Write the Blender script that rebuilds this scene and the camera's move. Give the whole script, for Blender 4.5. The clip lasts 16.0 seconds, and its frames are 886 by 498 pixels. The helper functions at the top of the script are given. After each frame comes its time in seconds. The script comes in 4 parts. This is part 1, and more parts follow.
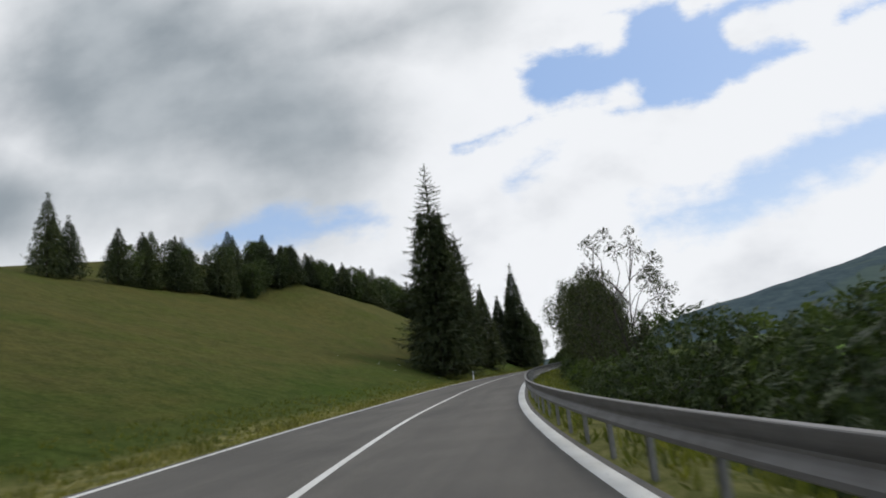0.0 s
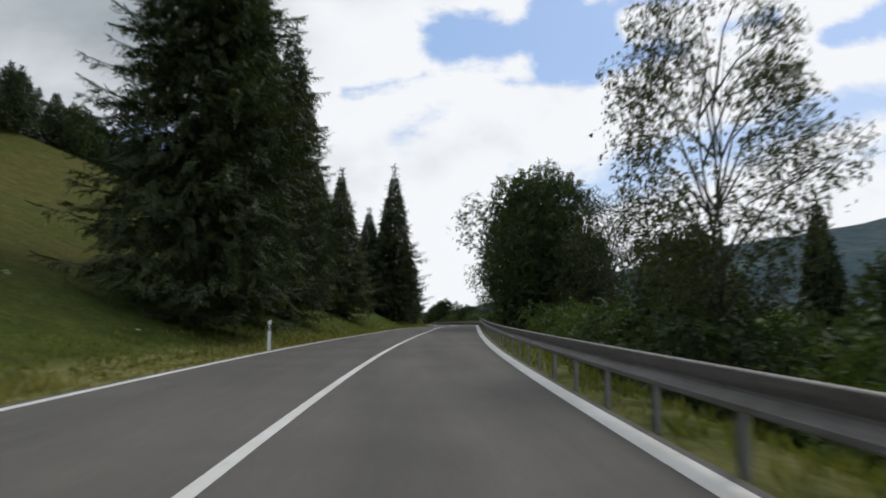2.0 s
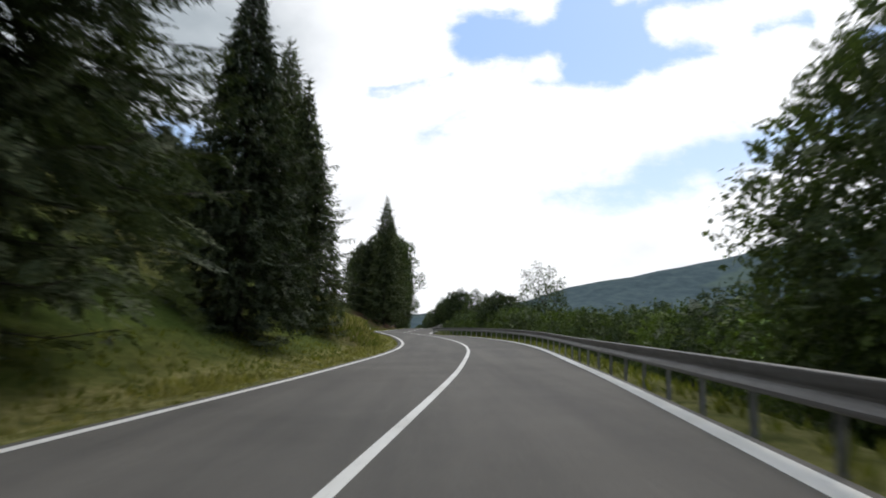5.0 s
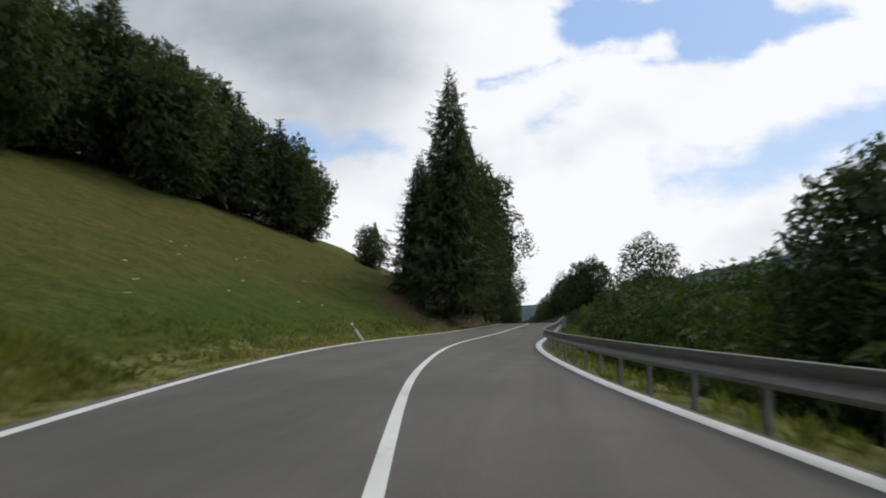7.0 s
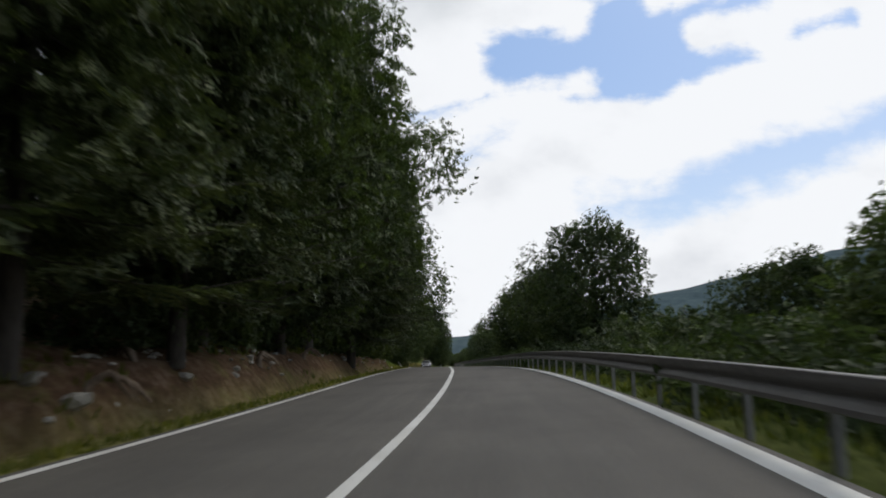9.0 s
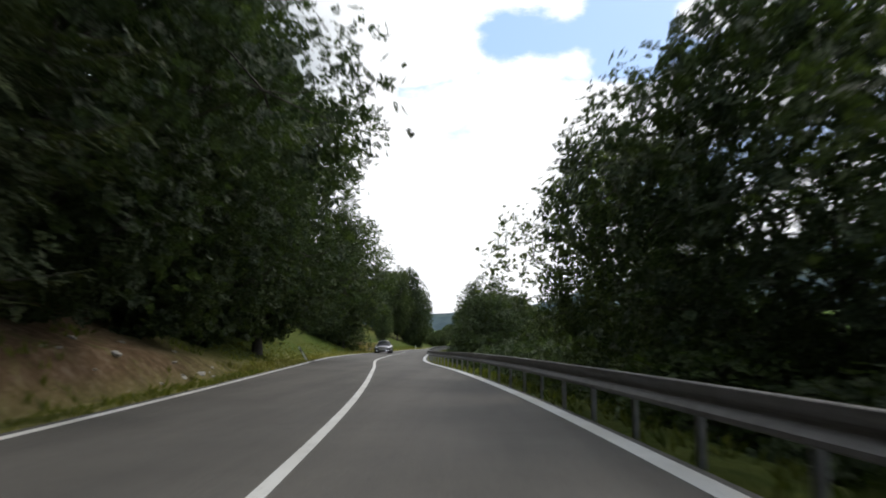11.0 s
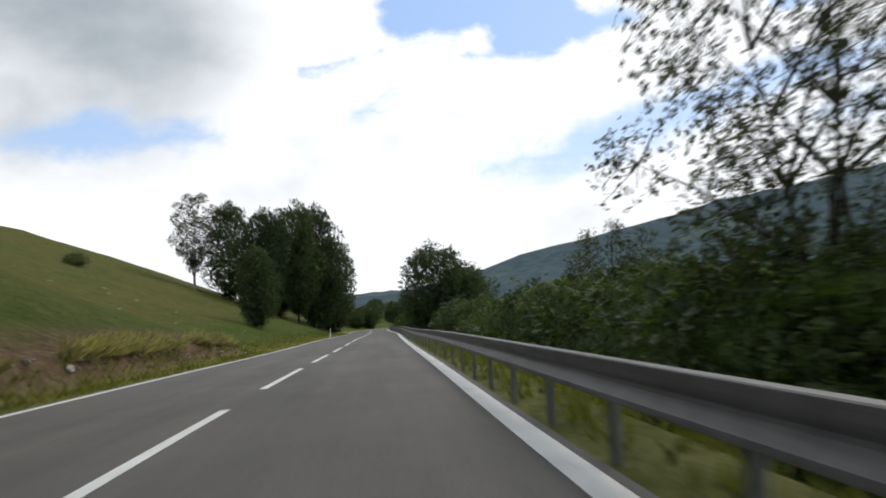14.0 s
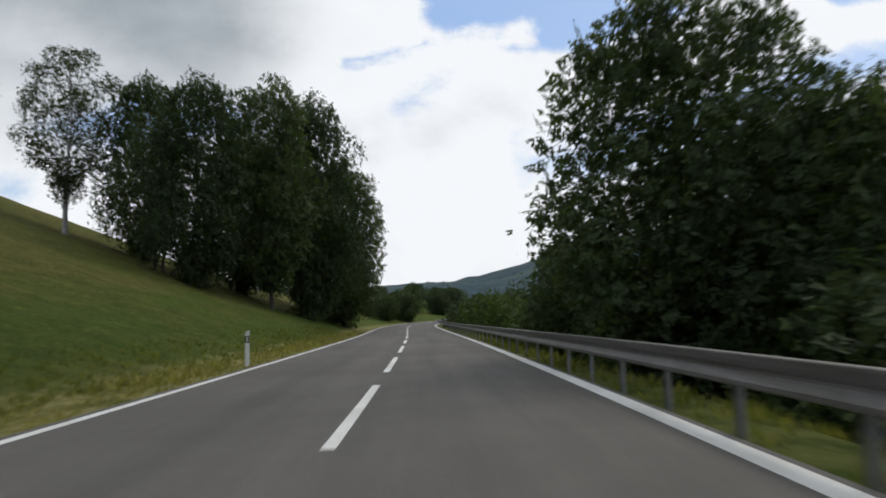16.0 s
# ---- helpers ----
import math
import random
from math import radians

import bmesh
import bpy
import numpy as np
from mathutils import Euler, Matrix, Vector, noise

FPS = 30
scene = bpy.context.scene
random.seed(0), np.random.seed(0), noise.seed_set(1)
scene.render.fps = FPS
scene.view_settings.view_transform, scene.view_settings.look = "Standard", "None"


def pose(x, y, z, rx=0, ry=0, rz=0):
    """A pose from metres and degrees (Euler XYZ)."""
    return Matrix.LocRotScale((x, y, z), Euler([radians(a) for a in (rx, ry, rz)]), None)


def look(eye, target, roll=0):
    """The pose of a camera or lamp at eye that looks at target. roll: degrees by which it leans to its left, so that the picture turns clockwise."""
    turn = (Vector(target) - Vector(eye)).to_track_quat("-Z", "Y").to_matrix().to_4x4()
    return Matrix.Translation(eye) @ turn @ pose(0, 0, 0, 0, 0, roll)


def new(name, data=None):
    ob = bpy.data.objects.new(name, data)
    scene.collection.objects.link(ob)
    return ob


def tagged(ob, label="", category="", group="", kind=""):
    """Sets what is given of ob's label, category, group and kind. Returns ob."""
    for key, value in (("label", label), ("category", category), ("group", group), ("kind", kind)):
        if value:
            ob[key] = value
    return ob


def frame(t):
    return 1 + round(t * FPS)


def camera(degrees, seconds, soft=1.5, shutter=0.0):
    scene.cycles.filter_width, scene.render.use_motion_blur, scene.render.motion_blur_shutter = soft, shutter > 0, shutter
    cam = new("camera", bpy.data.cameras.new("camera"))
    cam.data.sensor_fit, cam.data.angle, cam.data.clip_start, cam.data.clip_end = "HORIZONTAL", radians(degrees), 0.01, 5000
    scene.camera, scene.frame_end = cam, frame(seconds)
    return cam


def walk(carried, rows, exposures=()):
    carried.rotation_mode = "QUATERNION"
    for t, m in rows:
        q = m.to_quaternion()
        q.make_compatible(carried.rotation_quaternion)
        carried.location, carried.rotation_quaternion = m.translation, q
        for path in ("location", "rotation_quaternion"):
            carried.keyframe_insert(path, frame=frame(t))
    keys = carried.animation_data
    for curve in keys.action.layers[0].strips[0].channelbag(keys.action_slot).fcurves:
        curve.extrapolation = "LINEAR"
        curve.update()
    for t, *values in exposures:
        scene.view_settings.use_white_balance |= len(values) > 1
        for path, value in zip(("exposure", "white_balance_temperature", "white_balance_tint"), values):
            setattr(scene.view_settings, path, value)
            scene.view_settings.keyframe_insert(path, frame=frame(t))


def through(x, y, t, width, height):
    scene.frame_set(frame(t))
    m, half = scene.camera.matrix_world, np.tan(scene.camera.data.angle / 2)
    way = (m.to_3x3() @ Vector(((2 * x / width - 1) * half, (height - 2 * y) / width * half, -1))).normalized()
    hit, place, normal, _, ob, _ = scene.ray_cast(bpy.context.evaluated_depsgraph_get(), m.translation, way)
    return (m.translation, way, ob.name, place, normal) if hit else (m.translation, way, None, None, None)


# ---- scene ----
cam = camera(65.42, 16.0, soft=1.8, shutter=0.2)

# seconds; x, y, z; heading to the left, pitch up, roll
ROWS = [
    (0.0, 1.90, -0.18, 1.10, 7.58, 11.97, -5.89),
    (0.5, 0.09, 13.12, 1.41, 4.90, 11.05, -5.21),
    (1.0, -1.01, 26.52, 1.83, 1.72, 9.73, -4.11),
    (1.5, -1.75, 40.04, 2.30, -0.30, 8.04, -0.94),
    (2.0, -1.76, 53.66, 2.81, -2.79, 7.47, -0.10),
    (2.5, -1.28, 67.47, 3.29, -4.02, 7.71, -1.15),
    (3.0, -0.32, 81.55, 3.80, -4.29, 7.61, 0.07),
    (3.5, 1.00, 95.94, 4.32, -2.97, 7.63, 0.92),
    (4.0, 2.24, 110.70, 4.87, -0.18, 6.99, 2.59),
    (4.5, 3.33, 125.73, 5.31, -0.44, 7.21, 1.84),
    (5.0, 4.74, 140.91, 5.62, -0.77, 7.44, 1.09),
    (5.5, 6.08, 156.24, 5.89, 0.65, 7.66, 0.34),
    (6.0, 6.99, 171.60, 6.23, 3.59, 7.89, -0.42),
    (6.5, 6.71, 186.89, 6.63, 10.25, 8.11, -1.17),
    (7.0, 4.96, 201.87, 7.02, 8.68, 6.62, 0.33),
    (7.5, 3.73, 216.64, 7.29, 8.13, 11.88, -0.54),
    (8.0, 3.01, 230.99, 7.42, 5.23, 12.36, 2.13),
    (8.5, 3.29, 245.06, 7.81, 1.52, 8.62, -2.46),
    (9.0, 3.69, 259.02, 8.31, 2.92, 9.25, -1.03),
    (9.5, 3.77, 272.72, 8.74, 4.97, 7.70, 0.86),
    (10.0, 3.63, 286.10, 8.95, 4.83, 7.58, 0.77),
    (10.5, 3.15, 299.26, 8.99, 3.55, 7.46, 0.68),
    (11.0, 2.59, 312.29, 8.98, 1.78, 7.34, 0.60),
    (11.5, 1.79, 325.34, 8.92, 1.24, 7.22, 0.51),
    (12.0, 0.52, 338.48, 8.81, 1.18, 7.09, 0.42),
    (12.5, -0.41, 351.85, 8.62, -0.28, 6.73, -1.38),
    (13.0, -1.38, 365.43, 8.40, -1.47, 6.75, -2.79),
    (13.5, -2.14, 379.37, 8.26, -3.27, 4.94, -3.36),
    (14.0, -2.86, 393.79, 8.18, -5.52, 5.44, -3.20),
    (14.5, -3.29, 408.58, 8.16, -3.00, 5.48, -0.55),
    (15.0, -3.54, 423.66, 8.01, -1.73, 7.73, -2.19),
    (15.5, -3.70, 438.93, 7.84, -2.26, 5.38, 0.07),
    (16.0, -3.76, 454.30, 7.76, -2.28, 5.00, -1.27),
]
walk(cam, [(t, pose(x, y, z, 90 + pitch, 0, yaw) @ pose(0, 0, 0, 0, 0, roll)) for t, x, y, z, yaw, pitch, roll in ROWS],
     exposures=[(0.0, -0.05), (2.0, 0.0), (3.0, 0.2), (3.5, 0.35), (4.2, 0.45), (6.3, 0.05), (8.0, 0.05), (9.0, 0.0), (9.5, 0.4), (11.8, 0.5), (12.0, 0.45), (12.6, 0.15), (13.6, -0.1), (14.0, 0.25), (14.5, 0.05), (15.0, -0.15), (15.5, -0.26), (16.0, 0.0)])

# blots on the sky ahead: from (across, up) to (across, up), radius there and there
HOLES = [(0.058, 0.455, 0.15, 0.460, 0.052, 0.042), (0.15, 0.460, 0.195, 0.467, 0.042, 0.080), (0.195, 0.467, 0.25, 0.468, 0.084, 0.090), (0.25, 0.468, 0.325, 0.456, 0.074, 0.052), (0.32, 0.432, 0.42, 0.446, 0.032, 0.012), (0.31, 0.500, 0.46, 0.556, 0.026, 0.022),
         (0.02, 0.396, -0.095, 0.371, 0.016, 0.010), (0.49, 0.480, 0.57, 0.500, 0.010, 0.020), (0.53, 0.570, 0.66, 0.620, 0.018, 0.045), (0.66, 0.47, 0.80, 0.52, 0.02, 0.04)]
PUFFS = [(0.080, 0.386, 0.168, 0.404, 0.012, 0.020), (0.355, 0.480, 0.46, 0.492, 0.020, 0.024), (0.090, 0.525, 0.150, 0.525, 0.026, 0.026), (0.282, 0.545, 0.315, 0.555, 0.014, 0.020)]
VEILS = [(0.165, 0.214, 0.30, 0.231, 0.016, 0.030), (0.30, 0.233, 0.42, 0.275, 0.030, 0.036), (0.42, 0.277, 0.60, 0.336, 0.036, 0.028), (0.60, 0.338, 0.82, 0.395, 0.028, 0.022), (-0.545, 0.268, -0.36, 0.285, 0.010, 0.030), (-0.36, 0.285, -0.235, 0.272, 0.030, 0.012),
         (-0.64, 0.176, -0.57, 0.184, 0.010, 0.016), (0.66, 0.27, 0.80, 0.30, 0.010, 0.022), (-0.02, 0.306, 0.045, 0.342, 0.003, 0.005)]
DARK = [(-0.66, 0.60, -0.32, 0.44, 0.26, 0.16), (-0.90, 0.40, -0.48, 0.36, 0.14, 0.07), (-0.35, 0.55, -0.08, 0.60, 0.08, 0.05)]

# ---------------------------------------------------------------- sky and sun
SUN_AZ, SUN_EL = 38.0, 48.0   # degrees to the right of straight ahead, and up


def make_world():
    """A summer sky with broken cloud: blue openings are laid out as drawn-out blots on the sky ahead, the rest is white to grey cloud."""
    w = bpy.data.worlds.new("summer_sky")
    scene.world = w
    w.use_nodes = True
    nt = w.node_tree
    L = nt.links.new
    bg = nt.nodes["Background"]
    sky = nt.nodes.new("ShaderNodeTexSky")
    sky.sky_type, sky.sun_disc = "NISHITA", False
    sky.sun_elevation, sky.sun_rotation = radians(SUN_EL), radians(SUN_AZ)
    coord = nt.nodes.new("ShaderNodeTexCoord").outputs["Generated"]

    def m(op, a, b=None, clamp=False):
        n = nt.nodes.new("ShaderNodeMath")
        n.operation, n.use_clamp = op, clamp
        for i, v in enumerate((a, b)):
            if v is None:
                continue
            if isinstance(v, (int, float)):
                n.inputs[i].default_value = v
            else:
                L(v, n.inputs[i])
        return n.outputs[0]

    def step(v, lo, hi):
        n = nt.nodes.new("ShaderNodeMapRange")
        n.interpolation_type = "SMOOTHSTEP"
        n.inputs["From Min"].default_value, n.inputs["From Max"].default_value = lo, hi
        L(v, n.inputs["Value"])
        return n.outputs["Result"]

    sep = nt.nodes.new("ShaderNodeSeparateXYZ")
    L(coord, sep.inputs[0])
    dx, dy, dz = sep.outputs
    ahead = m("MAXIMUM", dy, 0.12)
    u0, v0 = m("DIVIDE", dx, ahead), m("DIVIDE", dz, ahead)
    flat = nt.nodes.new("ShaderNodeCombineXYZ")
    L(u0, flat.inputs[0]), L(v0, flat.inputs[1])

    def fbm(scale, detail, rough, stretch=(1, 1, 1), offset=(0, 0, 0)):
        mp = nt.nodes.new("ShaderNodeMapping")
        mp.inputs["Scale"].default_value, mp.inputs["Location"].default_value = stretch, offset
        L(flat.outputs[0], mp.inputs["Vector"])
        n = nt.nodes.new("ShaderNodeTexNoise")
        n.inputs["Scale"].default_value, n.inputs["Detail"].default_value, n.inputs["Roughness"].default_value = scale, detail, rough
        L(mp.outputs[0], n.inputs["Vector"])
        return n.outputs["Fac"]

    wob_u, wob_v = fbm(9.0, 5, 0.6), fbm(9.0, 5, 0.6, offset=(7.3, 2.1, 0))
    u = m("ADD", u0, m("MULTIPLY", m("SUBTRACT", wob_u, 0.5), 0.060))
    v = m("ADD", v0, m("MULTIPLY", m("SUBTRACT", wob_v, 0.5), 0.050))

    def blot(ua, va, ub, vb, ra, rb):
        """How far inside a capsule that runs from a to b, its radius going from ra to rb."""
        ex, ey = ub - ua, vb - va
        ln = ex * ex + ey * ey
        pu, pv = m("SUBTRACT", u, ua), m("SUBTRACT", v, va)
        t = m("MULTIPLY", m("ADD", m("MULTIPLY", pu, ex / ln), m("MULTIPLY", pv, ey / ln)), 1.0, True)
        qu, qv = m("SUBTRACT", pu, m("MULTIPLY", t, ex)), m("SUBTRACT", pv, m("MULTIPLY", t, ey))
        d = m("SQRT", m("ADD", m("MULTIPLY", qu, qu), m("MULTIPLY", qv, qv)))
        return m("SUBTRACT", m("ADD", m("MULTIPLY", t, rb - ra), ra), d)

    def union(blots):
        best = None
        for q in blots:
            b_ = blot(*q)
            best = b_ if best is None else m("MAXIMUM", best, b_)
        return best

    wisps = fbm(9.0, 7, 0.62, (1, 1.8, 1), (1.7, 0, 0))
    hole = m("ADD", m("MINIMUM", union(HOLES), m("MULTIPLY", union(PUFFS), -1.0)), m("MULTIPLY", m("SUBTRACT", wisps, 0.5), 0.075))
    blue = step(hole, -0.006, 0.020)
    veil = m("ADD", union(VEILS), m("MULTIPLY", m("SUBTRACT", wisps, 0.5), 0.10))
    blue = m("MAXIMUM", blue, m("MULTIPLY", step(veil, -0.022, 0.026), 0.95))
    dark = m("ADD", union(DARK), m("MULTIPLY", m("SUBTRACT", fbm(3.2, 6, 0.5, (1, 1.25, 1), (4, 4, 0)), 0.5), 0.30))
    grey = step(dark, -0.10, 0.16)
    # behind and beside the view: plain broken cloud
    behind = step(dy, 0.30, 0.14)
    rest = nt.nodes.new("ShaderNodeTexNoise")
    rest.inputs["Scale"].default_value, rest.inputs["Detail"].default_value = 2.3, 6
    L(coord, rest.inputs["Vector"])

    def blend(fac, a, b_):
        n = nt.nodes.new("ShaderNodeMix")
        n.data_type = "RGBA"
        for s_, q in ((n.inputs[0], fac), (n.inputs[6], a), (n.inputs[7], b_)):
            if isinstance(q, (int, float)):
                s_.default_value = q
            elif isinstance(q, tuple):
                s_.default_value = (*q, 1)
            else:
                L(q, s_)
        return n.outputs[2]

    blue = m("ADD", m("MULTIPLY", blue, m("SUBTRACT", 1.0, behind)), m("MULTIPLY", step(rest.outputs["Fac"], 0.50, 0.62), behind))
    grey = m("MULTIPLY", grey, m("SUBTRACT", 1.0, behind))
    puff = m("MULTIPLY", m("SUBTRACT", fbm(4.0, 6, 0.50, (1, 1.5, 1), (2, 5, 0)), 0.5), 1.0)
    shade = step(puff, 0.02, 0.30)
    high = m("MAXIMUM", step(dz, 0.60, 0.80), behind)
    white = blend(high, blend(shade, (0.915, 0.935, 0.968), (0.70, 0.725, 0.77)), (0.72, 0.745, 0.77))
    cloud = blend(grey, white, blend(step(puff, -0.2, 0.2), (0.48, 0.525, 0.565), (0.30, 0.345, 0.385)))
    clear = nt.nodes.new("ShaderNodeVectorMath")
    clear.operation = "SCALE"
    clear.inputs["Scale"].default_value = 0.115
    L(sky.outputs[0], clear.inputs[0])
    haze = step(dz, 0.42, 0.02)
    clear_blue = blend(0.62, clear.outputs[0], blend(haze, (0.33, 0.52, 0.88), (0.58, 0.72, 0.92)))
    L(blend(blue, cloud, clear_blue), bg.inputs["Color"])
    bg.inputs["Strength"].default_value = 1.0
    w.cycles.sampling_method = "MANUAL"
    w.cycles.sample_map_resolution = 512


make_world()
sun = new("sun", bpy.data.lights.new("sun", "SUN"))
sun.data.energy, sun.data.angle, sun.data.color = 0.85, radians(12), (1.0, 0.95, 0.88)
sun.matrix_basis = look((0, 0, 60), (-60 * math.sin(radians(SUN_AZ)) * math.cos(radians(SUN_EL)), -60 * math.cos(radians(SUN_AZ)) * math.cos(radians(SUN_EL)), 60 - 60 * math.sin(radians(SUN_EL))))

# ---------------------------------------------------------------- materials
def shader(name):
    mat = bpy.data.materials.new(name)
    mat.use_nodes = True
    nt = mat.node_tree
    b = nt.nodes["Principled BSDF"]
    return mat, nt, b


def node(nt, kind, **values):
    n = nt.nodes.new(kind)
    for key, value in values.items():
        n.inputs[key].default_value = value
    return n


def noise_tex(nt, scale, detail=4.0, rough=0.55, vector=None):
    n = node(nt, "ShaderNodeTexNoise", Scale=scale, Detail=detail, Roughness=rough)
    if vector is not None:
        nt.links.new(vector, n.inputs["Vector"])
    return n.outputs["Fac"]


def ramp(nt, fac, stops):
    n = nt.nodes.new("ShaderNodeValToRGB")
    while len(n.color_ramp.elements) < len(stops):
        n.color_ramp.elements.new(0.5)
    for e, (p, c) in zip(n.color_ramp.elements, stops):
        e.position, e.color = p, (*c, 1)
    nt.links.new(fac, n.inputs["Fac"])
    return n.outputs["Color"]


def mix(nt, fac, a, b, blend="MIX"):
    n = nt.nodes.new("ShaderNodeMix")
    n.data_type, n.blend_type = "RGBA", blend
    for sock, v in ((n.inputs[0], fac), (n.inputs[6], a), (n.inputs[7], b)):
        if isinstance(v, (int, float)):
            sock.default_value = v
        elif isinstance(v, tuple):
            sock.default_value = (*v, 1)
        else:
            nt.links.new(v, sock)
    return n.outputs[2]


def bump(nt, b, height, strength=0.3, distance=0.02):
    n = node(nt, "ShaderNodeBump", Strength=strength, Distance=distance)
    nt.links.new(height, n.inputs["Height"])
    nt.links.new(n.outputs["Normal"], b.inputs["Normal"])


def place(nt):
    return nt.nodes.new("ShaderNodeNewGeometry").outputs["Position"]


def stretched(nt, scale):
    m = nt.nodes.new("ShaderNodeMapping")
    m.inputs["Scale"].default_value = scale
    nt.links.new(place(nt), m.inputs["Vector"])
    return m.outputs["Vector"]


def asphalt_material():
    mat, nt, b = shader("asphalt")
    p = place(nt)
    fine = ramp(nt, noise_tex(nt, 60.0, 3, 0.7, p), [(0.3, (0.086, 0.080, 0.070)), (0.7, (0.168, 0.157, 0.138))])
    broad = ramp(nt, noise_tex(nt, 1.0, 4, 0.6, stretched(nt, (1.1, 0.06, 1))), [(0.3, (0.72, 0.72, 0.73)), (0.7, (1.08, 1.07, 1.06))])
    stain = ramp(nt, noise_tex(nt, 0.35, 5, 0.6, p), [(0.32, (0.8, 0.8, 0.8)), (0.6, (1, 1, 1))])
    col = mix(nt, 1.0, mix(nt, 1.0, fine, broad, "MULTIPLY"), stain, "MULTIPLY")
    nt.links.new(col, b.inputs["Base Color"])
    b.inputs["Roughness"].default_value = 0.82
    b.inputs["Specular IOR Level"].default_value = 0.3
    bump(nt, b, noise_tex(nt, 140.0, 2, 0.7, p), 0.5, 0.006)
    return mat


def paint_material():
    mat, nt, b = shader("road_paint")
    p = place(nt)
    wear = ramp(nt, noise_tex(nt, 9.0, 5, 0.7, p), [(0.28, (0.42, 0.415, 0.40)), (0.42, (0.76, 0.75, 0.71))])
    dirt = ramp(nt, noise_tex(nt, 0.7, 3, 0.6, p), [(0.3, (0.78, 0.77, 0.74)), (0.65, (1, 1, 1))])
    nt.links.new(mix(nt, 1.0, wear, dirt, "MULTIPLY"), b.inputs["Base Color"])
    b.inputs["Roughness"].default_value = 0.6
    bump(nt, b, noise_tex(nt, 90.0, 2, 0.6, p), 0.3, 0.004)
    return mat


def ground_material():
    """Meadow, mown verge beside the road, bare earth on the cuttings, fields far off: by place on the plan."""
    mat, nt, b = shader("meadow")
    p = place(nt)
    attr = nt.nodes.new("ShaderNodeAttribute")
    attr.attribute_name = "cover"
    sep = nt.nodes.new("ShaderNodeSeparateColor")
    nt.links.new(attr.outputs["Color"], sep.inputs["Color"])
    verge, earth, field = sep.outputs[0], sep.outputs[1], sep.outputs[2]
    grain = noise_tex(nt, 5.5, 6, 0.75, stretched(nt, (1, 1, 0.4)))
    broad = noise_tex(nt, 0.10, 5, 0.62, p)
    mid = noise_tex(nt, 0.9, 5, 0.66, p)
    tall_grass = nt.nodes.new("ShaderNodeAttribute")
    tall_grass.attribute_name = "sward"
    seedy = ramp(nt, grain, [(0.28, (0.046, 0.052, 0.014)), (0.52, (0.108, 0.108, 0.032)), (0.75, (0.190, 0.165, 0.066))])
    lush = ramp(nt, grain, [(0.28, (0.034, 0.052, 0.011)), (0.52, (0.072, 0.098, 0.022)), (0.75, (0.128, 0.148, 0.042))])
    patch = noise_tex(nt, 0.16, 5, 0.65, stretched(nt, (1, 0.45, 1)))
    lean = node(nt, "ShaderNodeMath")
    lean.operation = "MULTIPLY_ADD"
    nt.links.new(patch, lean.inputs[0])
    lean.inputs[1].default_value = 1.6
    nt.links.new(tall_grass.outputs["Fac"], lean.inputs[2])
    grass = mix(nt, ramp(nt, lean.outputs[0], [(0.55, (0, 0, 0)), (1.0, (1, 1, 1))]), lush, seedy)
    tint = ramp(nt, broad, [(0.34, (0.86, 1.0, 0.78)), (0.52, (1.0, 1.0, 1.0)), (0.68, (1.15, 1.05, 1.0))])
    tint2 = ramp(nt, mid, [(0.3, (0.70, 0.74, 0.7)), (0.7, (1.22, 1.18, 1.15))])
    meadow = mix(nt, 1.0, mix(nt, 1.0, grass, tint, "MULTIPLY"), tint2, "MULTIPLY")
    mown = ramp(nt, noise_tex(nt, 7.0, 6, 0.75, p), [(0.3, (0.11, 0.13, 0.035)), (0.5, (0.27, 0.25, 0.095)), (0.7, (0.44, 0.38, 0.19))])
    vm = nt.nodes.new("ShaderNodeMath")
    vm.operation = "MULTIPLY"
    nt.links.new(verge, vm.inputs[0])
    nt.links.new(ramp(nt, mid, [(0.36, (0.15, 0.15, 0.15)), (0.56, (0.95, 0.95, 0.95))]), vm.inputs[1])
    col = mix(nt, vm.outputs[0], meadow, mown)
    soil = ramp(nt, noise_tex(nt, 3.0, 7, 0.72, p), [(0.28, (0.048, 0.030, 0.020)), (0.5, (0.140, 0.084, 0.052)), (0.72, (0.27, 0.20, 0.145))])
    em = nt.nodes.new("ShaderNodeMath")
    em.operation = "MULTIPLY"
    nt.links.new(earth, em.inputs[0])
    nt.links.new(ramp(nt, noise_tex(nt, 0.7, 6, 0.75, p), [(0.32, (0.35, 0.35, 0.35)), (0.46, (1, 1, 1))]), em.inputs[1])
    col = mix(nt, em.outputs[0], col, soil)
    fields = ramp(nt, noise_tex(nt, 0.012, 2, 0.4, p), [(0.40, (0.055, 0.105, 0.022)), (0.47, (0.12, 0.21, 0.040)), (0.60, (0.15, 0.23, 0.055))])
    col = mix(nt, field, col, fields)
    # aerial haze is mixed into the mountain forest's colour as a pale blue cast
    hazy_woods = ramp(nt, noise_tex(nt, 0.020, 7, 0.66, stretched(nt, (1, 0.35, 0.8))), [(0.34, (0.036, 0.060, 0.072)), (0.52, (0.056, 0.086, 0.096)), (0.68, (0.078, 0.112, 0.112))])
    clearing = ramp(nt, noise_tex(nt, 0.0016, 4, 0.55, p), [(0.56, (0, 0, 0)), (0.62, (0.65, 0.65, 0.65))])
    hazy_woods = mix(nt, clearing, hazy_woods, (0.085, 0.120, 0.095))
    col = mix(nt, attr.outputs["Alpha"], col, hazy_woods)
    nt.links.new(col, b.inputs["Base Color"])
    b.inputs["Roughness"].default_value = 0.95
